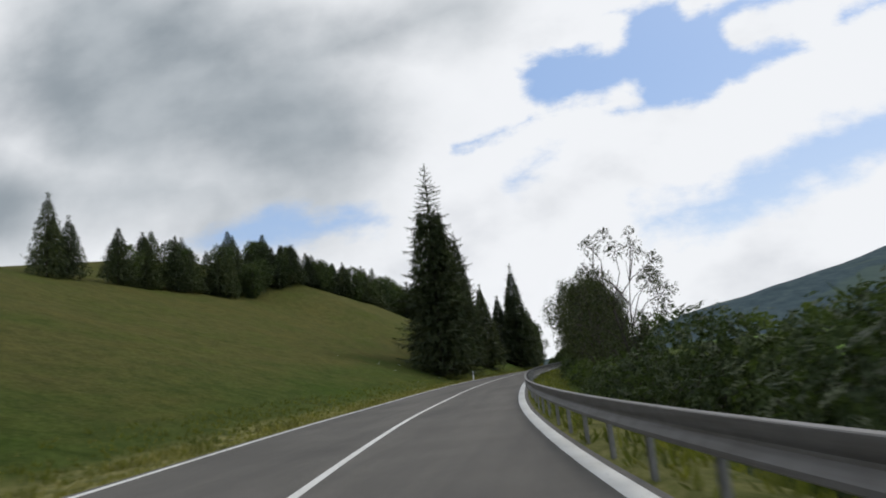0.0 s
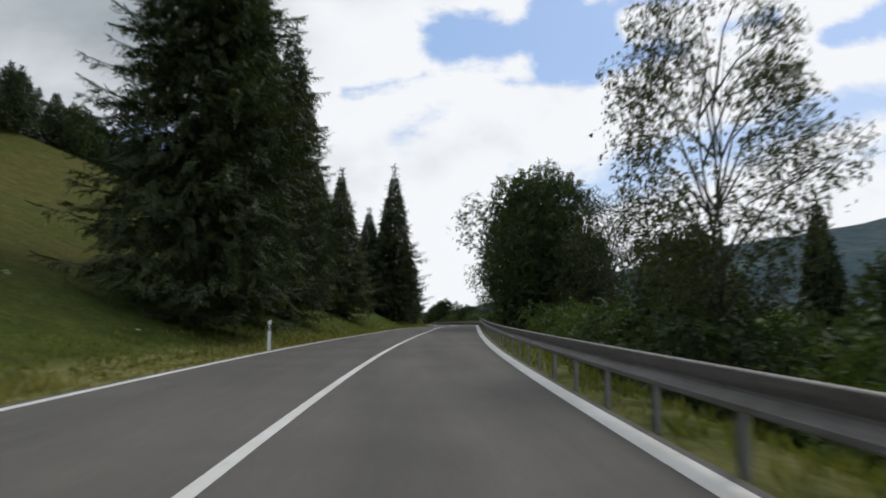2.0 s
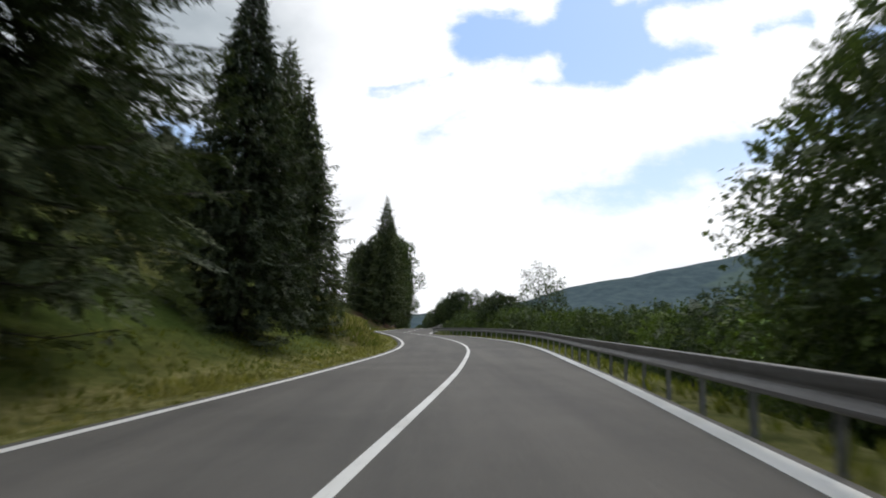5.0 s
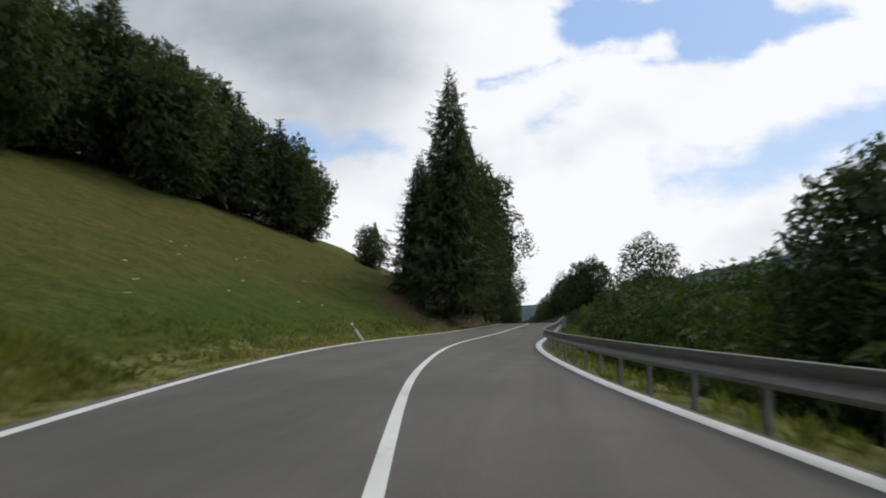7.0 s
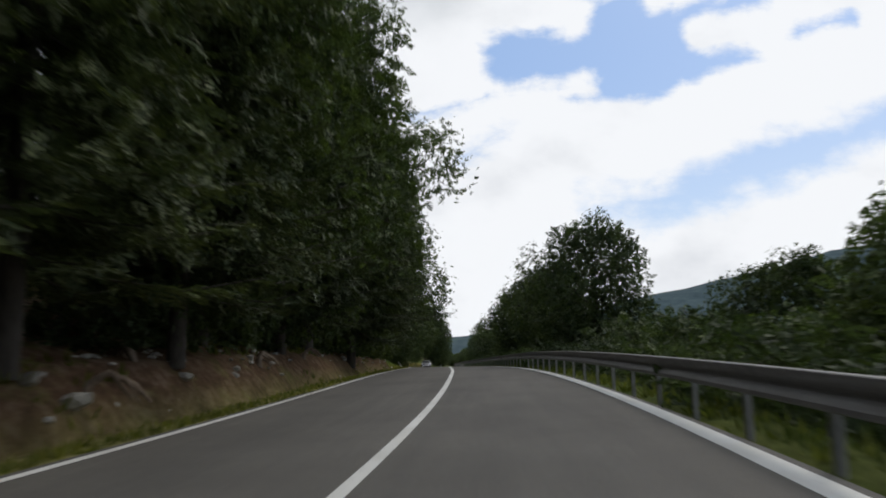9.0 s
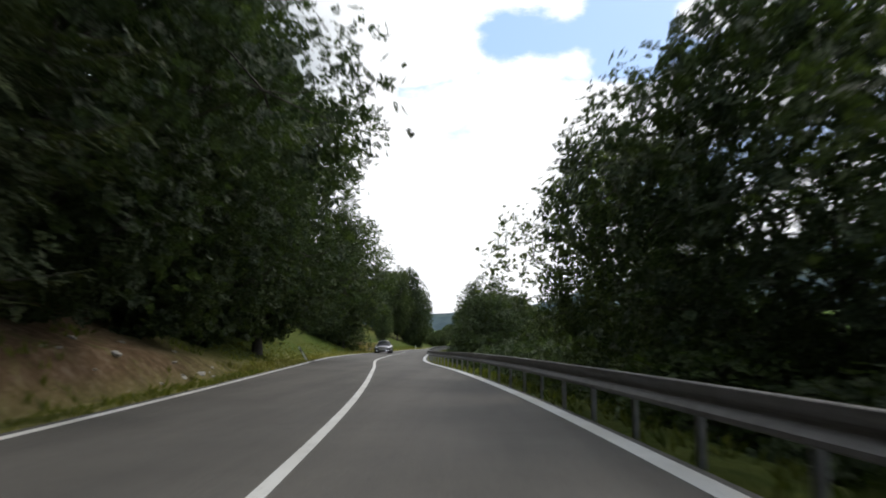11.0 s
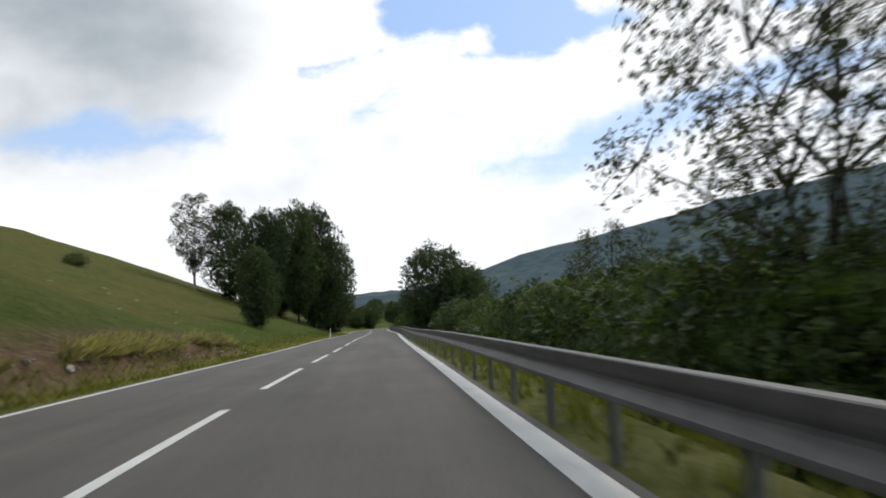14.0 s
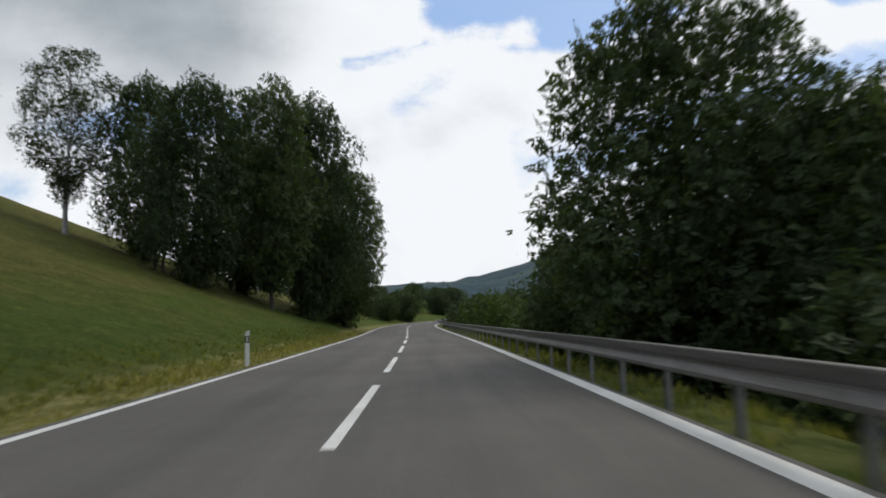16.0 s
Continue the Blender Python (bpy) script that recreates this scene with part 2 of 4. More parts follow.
    b.inputs["Specular IOR Level"].default_value = 0.04
    bump(nt, b, grain, 0.9, 0.15)
    return mat


def foliage_material(name, dark, light, through=0.25, random_tint=0.3, fine=0.0, cut=0.55):
    """Leaves: with fine set, a sprig breaks up into many small leaves or needle tufts (fine of them to the metre) with air between them, each of its own tilt and tone."""
    mat, nt, b = shader(name)
    geo = nt.nodes.new("ShaderNodeNewGeometry")
    info = nt.nodes.new("ShaderNodeObjectInfo")
    tone, normal = geo.outputs["Random Per Island"], None
    if fine:
        cell = node(nt, "ShaderNodeTexVoronoi", Scale=fine)
        nt.links.new(geo.outputs["Position"], cell.inputs["Vector"])
        grey = nt.nodes.new("ShaderNodeRGBToBW")
        nt.links.new(cell.outputs["Color"], grey.inputs[0])
        half = nt.nodes.new("ShaderNodeMix")
        half.inputs[0].default_value = 0.6
        nt.links.new(tone, half.inputs[2])
        nt.links.new(grey.outputs[0], half.inputs[3])
        tone = half.outputs[0]
        tilt = nt.nodes.new("ShaderNodeVectorMath")
        tilt.operation = "MULTIPLY_ADD"
        nt.links.new(cell.outputs["Color"], tilt.inputs[0])
        tilt.inputs[1].default_value, tilt.inputs[2].default_value = (1.9, 1.9, 1.9), (-0.95, -0.95, -0.70)
        lean = nt.nodes.new("ShaderNodeVectorMath")
        nt.links.new(geo.outputs["Normal"], lean.inputs[0])
        nt.links.new(tilt.outputs[0], lean.inputs[1])
        even = nt.nodes.new("ShaderNodeVectorMath")
        even.operation = "NORMALIZE"
        nt.links.new(lean.outputs[0], even.inputs[0])
        normal = even.outputs[0]
        nt.links.new(normal, b.inputs["Normal"])
    isl = ramp(nt, tone, [(0.12, dark), (0.55, tuple((a + c) / 2 for a, c in zip(dark, light))), (0.9, light)])
    clump = ramp(nt, noise_tex(nt, 0.55, 3, 0.6, geo.outputs["Position"]), [(0.3, (0.66, 0.70, 0.70)), (0.7, (1.3, 1.22, 1.1))])
    col = mix(nt, 1.0, isl, clump, "MULTIPLY")
    own = ramp(nt, info.outputs["Random"], [(0.0, (1 - random_tint, 1 - random_tint, 1 - random_tint)), (1.0, (1 + random_tint, 1 + 0.7 * random_tint, 1))])
    col = mix(nt, 1.0, col, own, "MULTIPLY")
    nt.links.new(col, b.inputs["Base Color"])
    b.inputs["Roughness"].default_value = 0.65
    b.inputs["Specular IOR Level"].default_value = 0.18
    tr = nt.nodes.new("ShaderNodeBsdfTranslucent")
    nt.links.new(mix(nt, 1.0, col, (1.1, 1.25, 0.6), "MULTIPLY"), tr.inputs["Color"])
    sh = nt.nodes.new("ShaderNodeMixShader")
    sh.inputs[0].default_value = through
    nt.links.new(b.outputs[0], sh.inputs[1])
    nt.links.new(tr.outputs[0], sh.inputs[2])
    last = sh.outputs[0]
    if fine:
        gap = nt.nodes.new("ShaderNodeMath")
        gap.operation = "GREATER_THAN"
        nt.links.new(cell.outputs["Distance"], gap.inputs[0])
        gap.inputs[1].default_value = cut
        clear = nt.nodes.new("ShaderNodeBsdfTransparent")
        leafy = nt.nodes.new("ShaderNodeMixShader")
        nt.links.new(gap.outputs[0], leafy.inputs[0])
        nt.links.new(last, leafy.inputs[1])
        nt.links.new(clear.outputs[0], leafy.inputs[2])
        last = leafy.outputs[0]
    nt.links.new(last, nt.nodes["Material Output"].inputs["Surface"])
    return mat


def bark_material(name, dark, light):
    mat, nt, b = shader(name)
    v = stretched(nt, (6, 6, 1.2))
    f = noise_tex(nt, 2.5, 6, 0.7, v)
    nt.links.new(ramp(nt, f, [(0.3, dark), (0.7, light)]), b.inputs["Base Color"])
    b.inputs["Roughness"].default_value = 0.9
    bump(nt, b, f, 0.8, 0.03)
    return mat


def plain_material(name, colour, rough=0.5, metal=0.0, vary=0.15, scale=6.0, bumpy=0.0, coat=0.0):
    mat, nt, b = shader(name)
    p = place(nt)
    lo, hi = tuple(c * (1 - vary) for c in colour), tuple(min(1, c * (1 + vary)) for c in colour)
    f = noise_tex(nt, scale, 6, 0.65, p)
    nt.links.new(ramp(nt, f, [(0.3, lo), (0.7, hi)]), b.inputs["Base Color"])
    b.inputs["Roughness"].default_value, b.inputs["Metallic"].default_value, b.inputs["Coat Weight"].default_value = rough, metal, coat
    if bumpy:
        bump(nt, b, f, bumpy, 0.02)
    return mat


def zinc_material():
    mat, nt, b = shader("galvanised_steel")
    p = place(nt)
    f = noise_tex(nt, 5.0, 6, 0.7, p)
    streak = noise_tex(nt, 2.0, 4, 0.6, stretched(nt, (1, 0.25, 9)))
    nt.links.new(mix(nt, 1.0, ramp(nt, f, [(0.3, (0.11, 0.105, 0.10)), (0.7, (0.19, 0.185, 0.18))]), ramp(nt, streak, [(0.35, (0.72, 0.70, 0.66)), (0.6, (1, 1, 1))]), "MULTIPLY"), b.inputs["Base Color"])
    b.inputs["Roughness"].default_value, b.inputs["Metallic"].default_value = 0.58, 0.35
    bump(nt, b, f, 0.12, 0.01)
    return mat


ASPHALT, PAINT, GROUND, ZINC = asphalt_material(), paint_material(), ground_material(), zinc_material()
NEEDLE = foliage_material("spruce_needles", (0.036, 0.055, 0.033), (0.108, 0.138, 0.072), 0.16, 0.3, 15.0, 0.56)
LEAF = foliage_material("dark_green_leaves", (0.032, 0.052, 0.026), (0.104, 0.144, 0.068), 0.34, 0.3, 12.5, 0.60)
ASHLEAF = foliage_material("grey_green_leaves", (0.038, 0.050, 0.024), (0.098, 0.118, 0.054), 0.26, 0.3, 14.0, 0.54)
SHRUB = foliage_material("fresh_green_leaves", (0.040, 0.069, 0.020), (0.110, 0.158, 0.050), 0.36, 0.3, 13.0, 0.56)
BLADE = foliage_material("grass_blades", (0.17, 0.17, 0.050), (0.31, 0.285, 0.12), 0.35, 0.1)
BARK, BIRCH = bark_material("grey_brown_bark", (0.025, 0.021, 0.017), (0.085, 0.072, 0.060)), bark_material("birch_bark", (0.05, 0.045, 0.04), (0.5, 0.48, 0.45))
POST_ZINC = plain_material("galvanised_post", (0.24, 0.235, 0.225), 0.6, 0.25, 0.25, 7.0, 0.2)
STONE = plain_material("pale_limestone", (0.36, 0.34, 0.30), 0.9, 0, 0.4, 9.0, 0.8)
ROOT = plain_material("weathered_wood", (0.20, 0.15, 0.11), 0.9, 0, 0.4, 14.0, 0.6)
WHITE, BLACK = plain_material("white_plastic", (0.78, 0.78, 0.76), 0.45, 0, 0.06, 12.0), plain_material("black_plastic", (0.02, 0.02, 0.022), 0.5)
REFLECTOR = plain_material("amber_reflector", (0.7, 0.28, 0.06), 0.25)
PALE_REFLECTOR = plain_material("pale_reflector", (0.62, 0.60, 0.55), 0.3)

# ---------------------------------------------------------------- the road's line and the lie of the land
def spline(table, y):
    """Smooth value at y of a table of (y, value) rows."""
    ys = [r[0] for r in table]
    k = min(max(int(np.searchsorted(ys, y)) - 1, 0), len(ys) - 2)
    p = [table[min(max(i, 0), len(ys) - 1)] for i in (k - 1, k, k + 1, k + 2)]
    t = (y - p[1][0]) / (p[2][0] - p[1][0])
    m1 = (p[2][1] - p[0][1]) / (p[2][0] - p[0][0]) * (p[2][0] - p[1][0])
    m2 = (p[3][1] - p[1][1]) / (p[3][0] - p[1][0]) * (p[2][0] - p[1][0])
    if t > 1:
        return p[2][1] + m2 * (t - 1)
    if t < 0:
        return p[1][1] + m1 * t
    return (2 * t**3 - 3 * t**2 + 1) * p[1][1] + (t**3 - 2 * t**2 + t) * m1 + (3 * t**2 - 2 * t**3) * p[2][1] + (t**3 - t**2) * m2


ROAD_X = [(-60, 14), (-30, 6), (0, 0), (18, -2.21), (36, -3.08), (54, -3.23), (72, -2.67), (90, -1.44), (108, 0.15), (126, 1.81), (144, 3.84), (162, 5.67), (180, 6.57), (198,
    5.16), (216, 2.3), (234, 1.01), (252, 1.98), (270, 2.74), (288, 2.49), (306, 1.7), (324, 0.64), (342, -1.24), (360, -3.39), (378, -4.56), (396, -5), (414, -4.99), (432, -4.9),
    (450, -4.76), (468, -4.48), (486, -4.38), (504, -4.47), (522, -4.71), (540, -4.87), (560, -4.27), (590, -0.87), (620, 6.13), (680, 28.13), (780, 75.13), (900, 130.13)]
ROAD_Z = [(-60, -0.6), (0, 0), (24, 0.63), (48, 1.47), (72, 2.33), (96, 3.16), (120, 3.97), (144, 4.51), (168, 4.99), (192, 5.63), (216, 6.18), (240, 6.55), (264, 7.31), (288,
    7.8), (312, 7.84), (336, 7.71), (360, 7.41), (384, 7.15), (408, 7.01), (432, 6.75), (456, 6.57), (480, 6.27), (504, 5.96), (528, 5.74), (600, 5.24), (900, 4.74)]
ROAD_B = [(-60, 0.02), (0, 0.015), (20, 0.012), (40, 0.004), (60, 0.005), (80, 0.002), (100, -0.015), (120, -0.03), (140, -0.026), (160, -0.019), (180, -0.025), (200, -0.009),
    (220, 0.034), (240, 0.025), (260, -0.018), (280, -0.025), (300, -0.012), (320, -0.001), (340, 0.009), (360, 0.028), (380, 0.029), (400, 0.003), (420, -0.008), (440, -0.01),
    (460, -0.006), (480, 0.001), (500, 0.002), (520, 0.002), (540, 0.001), (600, 0), (900, 0)]
STEP = 1.0
LINE_Y = np.arange(-60.0, 900.0, STEP)
LINE_X = np.array([spline(ROAD_X, y) for y in LINE_Y])
LINE_Z = np.array([spline(ROAD_Z, y) for y in LINE_Y])
LINE_B = np.array([spline(ROAD_B, y) for y in LINE_Y])
GRADE = np.gradient(LINE_X, LINE_Y)


def lin(table, y):
    return float(np.interp(y, [r[0] for r in table], [r[1] for r in table]))


def centre(y):
    return np.array([np.interp(y, LINE_Y, LINE_X), y, np.interp(y, LINE_Y, LINE_Z)])


def road_point(y, off, up=0.0):
    """A point off metres to the right of the road's middle, abreast of the middle at y, up metres over the surface."""
    g = np.interp(y, LINE_Y, GRADE)
    n = math.hypot(1, g)
    c = centre(y)
    return np.array([c[0] + off / n, y - off * g / n, c[2] - off * np.interp(y, LINE_Y, LINE_B) * (1 if abs(off) < 6 else 6 / abs(off)) + up])


def heading(y):
    """Degrees by which the road bears left of +y."""
    return math.degrees(math.atan(-np.interp(y, LINE_Y, GRADE)))


def smooth(t):
    t = min(max(t, 0.0), 1.0)
    return t * t * (3 - 2 * t)


def offset_of(x, y):
    g = np.interp(y, LINE_Y, GRADE)
    return (x - np.interp(y, LINE_Y, LINE_X)) / math.hypot(1, g)


def far_rise(x, y):
    """Fields that climb from the valley, and the wooded mountain beyond them."""
    far = math.hypot(x, y - 200)
    if far < 300:
        return 0.0
    az = math.degrees(math.atan2(x, y - 200 + 1e-6))
    z = 62 * smooth((far - 330) / 1000) * smooth((az - 4) / 10)
    if far > 1150:
        crest = 4600 * math.tan(radians(lin(RIDGE, az))) - VALLEY - 50 + 16 * noise.noise((az * 0.9, 0, 2)) + 5 * noise.noise((az * 4.1, 0, 2))
        z += crest * smooth((far - 1700) / 2900) + 16 * noise.noise((x * 0.004, y * 0.004, 1)) * smooth((far - 1700) / 600) + 45 * abs(noise.noise((x * 0.0013 + 5, y * 0.0013, 8))) * smooth((far - 1900) / 900) * smooth((4700 - far) / 700)
    return z


def ground_z(x, y):
    o = offset_of(x, y)
    zr = float(np.interp(y, LINE_Y, LINE_Z)) - np.clip(o, -6, 6) * float(np.interp(y, LINE_Y, LINE_B))
    rough = noise.noise((x * 0.09, y * 0.09, 3)) * 0.5 + noise.noise((x * 0.3, y * 0.3, 9)) * 0.16
    d = abs(o)
    if d < 3.72:
        return zr - 0.12
    if o < 0:
        q = d - 5.3
        if q < 0:
            return zr - 0.03 - 0.10 * (d - 3.72) + 0.05 * rough
        m, far = lin(BANK, y), lin(CREST, y)
        rise = m * (q - 1.2 * (1 - math.exp(-q / 1.2))) if q < far else m * (far - 1.2) + m * 22 * (1 - math.exp(-(q - far) / 22))
        rise += 0.045 * max(0, q - 45) * (q < 400) + (q >= 400) * 16
        cut = lin(CUT, y)
        rise += cut * smooth(q / 0.95)
        return zr - 0.19 + rise + rough * min(1, q / 7) * 0.9 + (far_rise(x, y) if y > 900 else 0)
    q = d - 4.9
    if q < 0:
        return zr - 0.03 - 0.07 * (d - 3.72) + 0.04 * rough
    low = lin(DROP, y)
    z = zr - 0.11 - low * (1 - math.exp(-q * 0.5 / low)) + rough * min(1, q / 6)
    flat_far = smooth((q - 25) / 170)
    z = z * (1 - flat_far) + flat_far * (VALLEY + 4 * noise.noise((x * 0.004, y * 0.004, 5)))
    return z + far_rise(x, y)


# ---------------------------------------------------------------- mesh helpers
def mesh_of(name, verts, faces, material, smooth=False):
    me = bpy.data.meshes.new(name)
    me.from_pydata([tuple(v) for v in verts], [], [tuple(f) for f in faces])
    me.materials.append(material)
    if smooth:
        me.polygons.foreach_set("use_smooth", [True] * len(me.polygons))
    me.update()
    return me


def from_bm(name, bm, material, smooth=False):
    bmesh.ops.recalc_face_normals(bm, faces=bm.faces[:])
    me = bpy.data.meshes.new(name)
    bm.to_mesh(me)
    bm.free()
    me.materials.append(material)
    if smooth:
        me.polygons.foreach_set("use_smooth", [True] * len(me.polygons))
    return me


def part(name, data, parent, m=None, label=""):
    """A mesh (a bmesh is turned into one beforehand) under its thing."""
    ob = new(name, data)
    ob.parent = parent
    if m is not None:
        ob.matrix_basis = m
    return tagged(ob, label)


def thing(name, label, category, group="", kind="", m=None, data=None):
    ob = new(name, data)
    if m is not None:
        ob.matrix_basis = m
    return tagged(ob, label, category, group, kind)


def quads_mesh(name, q, material):
    """A mesh from an (n, 4, 3) array of leaf-shaped quads."""
    n = len(q)
    me = bpy.data.meshes.new(name)
    me.vertices.add(4 * n)
    me.vertices.foreach_set("co", np.ascontiguousarray(q, dtype=np.float32).ravel())
    me.loops.add(4 * n)
    me.loops.foreach_set("vertex_index", np.arange(4 * n, dtype=np.int32))
    me.polygons.add(n)
    me.polygons.foreach_set("loop_start", np.arange(0, 4 * n, 4, dtype=np.int32))
    me.polygons.foreach_set("loop_total", np.full(n, 4, dtype=np.int32))
    me.materials.append(material)
    me.update(calc_edges=True)
    return me


def unit(a):
    return a / np.maximum(np.linalg.norm(a, axis=-1, keepdims=True), 1e-9)


def kites(base, way, length, width, rng, face=None):
    """Leaf or twig quads: each starts at base, runs along way, widest a third of the way out; face: the way that its flat side looks."""
    n = len(base)
    way = unit(way)
    side = unit(np.cross(way, unit(rng.normal(size=(n, 3))) if face is None else face))
    length, width = np.broadcast_to(length, n)[:, None], np.broadcast_to(width, n)[:, None]
    mid = base + way * length * 0.42
    return np.stack([base, mid + side * width / 2, base + way * length, mid - side * width / 2], 1)


def tube(points, radii, sides=6):
    """Verts and faces of a tapering tube along points."""
    pts = np.asarray(points, float)
    verts, faces = [], []
    for i, p in enumerate(pts):
        d = unit(pts[min(i + 1, len(pts) - 1)] - pts[max(i - 1, 0)])
        a = unit(np.cross(d, (0.31, 0.95, 0.11) if abs(d[1]) < 0.9 else (1, 0, 0)))
        b = np.cross(d, a)
        for k in range(sides):
            t = 2 * math.pi * k / sides
            verts.append(p + (a * math.cos(t) + b * math.sin(t)) * radii[i])
        if i:
            o = (i - 1) * sides
            for k in range(sides):
                k2 = (k + 1) % sides
                faces.append((o + k, o + k2, o + sides + k2, o + sides + k))
    return verts, faces


def add_tube(store, points, radii, sides=5):
    v, f = tube(points, radii, sides)
    o = len(store[0])
    store[0].extend(v)
    store[1].extend(tuple(i + o for i in q) for q in f)


# ---------------------------------------------------------------- trees
def spruce_meshes(tall, radius, seed, leaf, bark, skirt=0.03, open_top=0.0, dens=1.0, twig=1.0, taper=0.9, mass=0.58):
    """Trunk and crown of a spruce: tiers of sagging limbs with lifted tips, each a flat spray of side twigs with a fringe hanging under it."""
    rng = np.random.default_rng(seed)
    up = np.array([0, 0, 1.0])
    wood = ([], [])
    zs = np.linspace(0, tall * 0.99, 9)
    sway = np.cumsum(rng.normal(0, 0.03, (9, 2)), 0)
    add_tube(wood, [(sway[i, 0], sway[i, 1], z) for i, z in enumerate(zs)], [0.0105 * tall * (1 - 0.97 * z / tall) + 0.012 for z in zs], 7)
    quads = []
    z, turn = skirt * tall, 0.0
    while z < tall * 0.985:
        rel = z / tall
        sparse = open_top * (rel > 0.5)
        reach = radius * ((1 - rel) ** taper) * rng.uniform(0.80, 1.10)
        if rel < 0.26:
            reach *= 0.52 + 1.85 * rel
        count = int(rng.integers(6, 9)) if rel < 0.9 else 5
        turn += 0.9
        for k in range(count):
            out = max(0.22, reach * rng.uniform(0.68, 1.15))
            a = turn + 2 * math.pi * (k + rng.uniform(-0.3, 0.3)) / count
            h, side = np.array([math.cos(a), math.sin(a), 0.0]), np.array([-math.sin(a), math.cos(a), 0.0])
            steps = max(4, int(out / 0.23 * dens))
            u = np.linspace(0.05, 1, steps)
            sag = -0.46 * u + 0.36 * u**2.4 if rel < 0.7 else (0.35 * (rel - 0.7) / 0.3) * u
            pts = h * (u * out)[:, None] + up * (z + rng.uniform(-0.12, 0.12) + sag * out)[:, None] + side * (0.10 * out * rng.normal() * u**2)[:, None]
            if out > 0.7 and dens > 1:
                sel = np.linspace(0, steps - 1, 4).astype(int)
                add_tube(wood, pts[sel], [0.035 * (1 - 0.8 * q) * (0.5 + out / 6) for q in (0, 0.33, 0.67, 1)], 3)
            fan = (0.34 + 0.66 * np.sin(np.pi * np.clip(0.18 + 0.78 * u, 0, 1))) * min(0.80, 0.20 + 0.20 * out) * twig
            flat = up + h * 0.25 + rng.normal(0, 0.28, (steps, 3))
            for sgn in (-1.0, 1.0):
                way = h * rng.uniform(0.55, 1.0, (steps, 1)) + side * sgn * rng.uniform(0.6, 1.0, (steps, 1)) - up * rng.uniform(0.05, 0.45, (steps, 1))
                ln = fan * rng.uniform(0.75, 1.25, steps)
                quads.append(kites(pts + rng.normal(0, 0.03, pts.shape), way, ln, ln * rng.uniform(0.30, 0.44, steps), rng, flat))
            quads.append(kites(pts, h + up * (0.1 + 0.25 * u[:, None]) + rng.normal(0, 0.12, pts.shape), 0.42 * twig * rng.uniform(0.7, 1.2, steps), 0.15 * twig, rng, flat))
            if rng.random() > 0.8 * sparse:
                way = h * 0.35 - up + rng.normal(0, 0.30, (steps, 3))
                ln = rng.uniform(0.30, 0.62, steps) * (0.4 + 0.6 * min(1, out / 2.2)) * twig
                quads.append(kites(pts, way, ln, ln * 0.30, rng, h + rng.normal(0, 0.4, (steps, 3))))
        z += (0.46 + 0.42 * (1 - rel) + 0.30 * sparse) * tall / 20.0 / dens**0.4 * rng.uniform(0.85, 1.15)
    top = np.repeat([[sway[-1, 0], sway[-1, 1], tall * 0.94]], 40, 0) + np.stack([0 * np.arange(40), 0 * np.arange(40), np.linspace(0, 0.06 * tall, 40)], 1)
    quads.append(kites(top, rng.normal(0, 1, (40, 3)) * (1, 1, 0.3) + (0, 0, 0.7), 0.26, 0.08, rng))
    n = int(2600 * dens)
    z = tall * rng.uniform(skirt + 0.02, 0.97 - 0.3 * open_top, n)
    a, r = rng.uniform(0, 2 * math.pi, n), np.sqrt(rng.uniform(0.01, 1.0, n)) * mass * radius * (1 - z / tall) ** taper
    inside = np.column_stack([r * np.cos(a), r * np.sin(a), z])
    way = np.column_stack([np.cos(a), np.sin(a), -0.5 - rng.uniform(0, 0.8, n)]) + rng.normal(0, 0.4, (n, 3))
    slim = np.minimum(1.0, 0.22 + 2.4 * (1 - z / tall))
    quads.append(kites(inside, way, rng.uniform(0.6, 1.1, n) * twig**0.5 * slim, rng.uniform(0.3, 0.42, n) * slim, rng))
    return mesh_of("spruce_trunk", *wood, bark, True), quads_mesh("spruce_crown", np.concatenate(quads), leaf)


def broadleaf_meshes(tall, radius, seed, leaf, bark, base=0.05, sprigs=8000, size=0.36, lobes=24, bulge=(0.26, 0.42), stems=1, egg=0.5, inner=3000, core=0.75, stray=0.14, twigs=5):
    """Trunk with limbs, and a crown of leafy sprigs gathered in bulging lobes round a darker core. egg: how high the crown is widest."""
    rng = np.random.default_rng(seed)
    wood = ([], [])
    z0 = base * tall
    high = tall - z0

    def girth(rel):
        """Share of the radius at a height from 0 to 1 of the crown."""
        q = rel / egg if rel < egg else (1 - rel) / (1 - egg)
        return np.sqrt(np.clip(1 - (1 - np.clip(q, 0, 1)) ** 2, 0, 1)) * (0.55 + 0.45 * min(1, q * 1.6) if rel < egg else 1.0)

    rads = radius * rng.uniform(*bulge, lobes)
    lop = rng.uniform(0, 6.28)
    centres = []
    for i in range(lobes):
        rel = 0.05 + 0.94 * (i + rng.uniform(0.1, 0.9)) / lobes
        a = i * 2.39996 + rng.uniform(-0.5, 0.5)
        rads[i] *= 1.0 - 0.35 * max(0.0, rel - 0.7) / 0.3
        r = max(0.0, radius * girth(rel) * rng.uniform(0.58, 1.12) * (1 + 0.16 * math.cos(a - lop)) - rads[i] * 0.72)
        centres.append((r * math.cos(a), r * math.sin(a), z0 + high * rel - rads[i] * 0.8 * rel))
    centres = np.array(centres)
    thick = 0.012 * tall
    feet = [np.array([rng.normal(0, 0.25), rng.normal(0, 0.25), 0.0]) * (stems > 1) for _ in range(stems)]
    tops = []
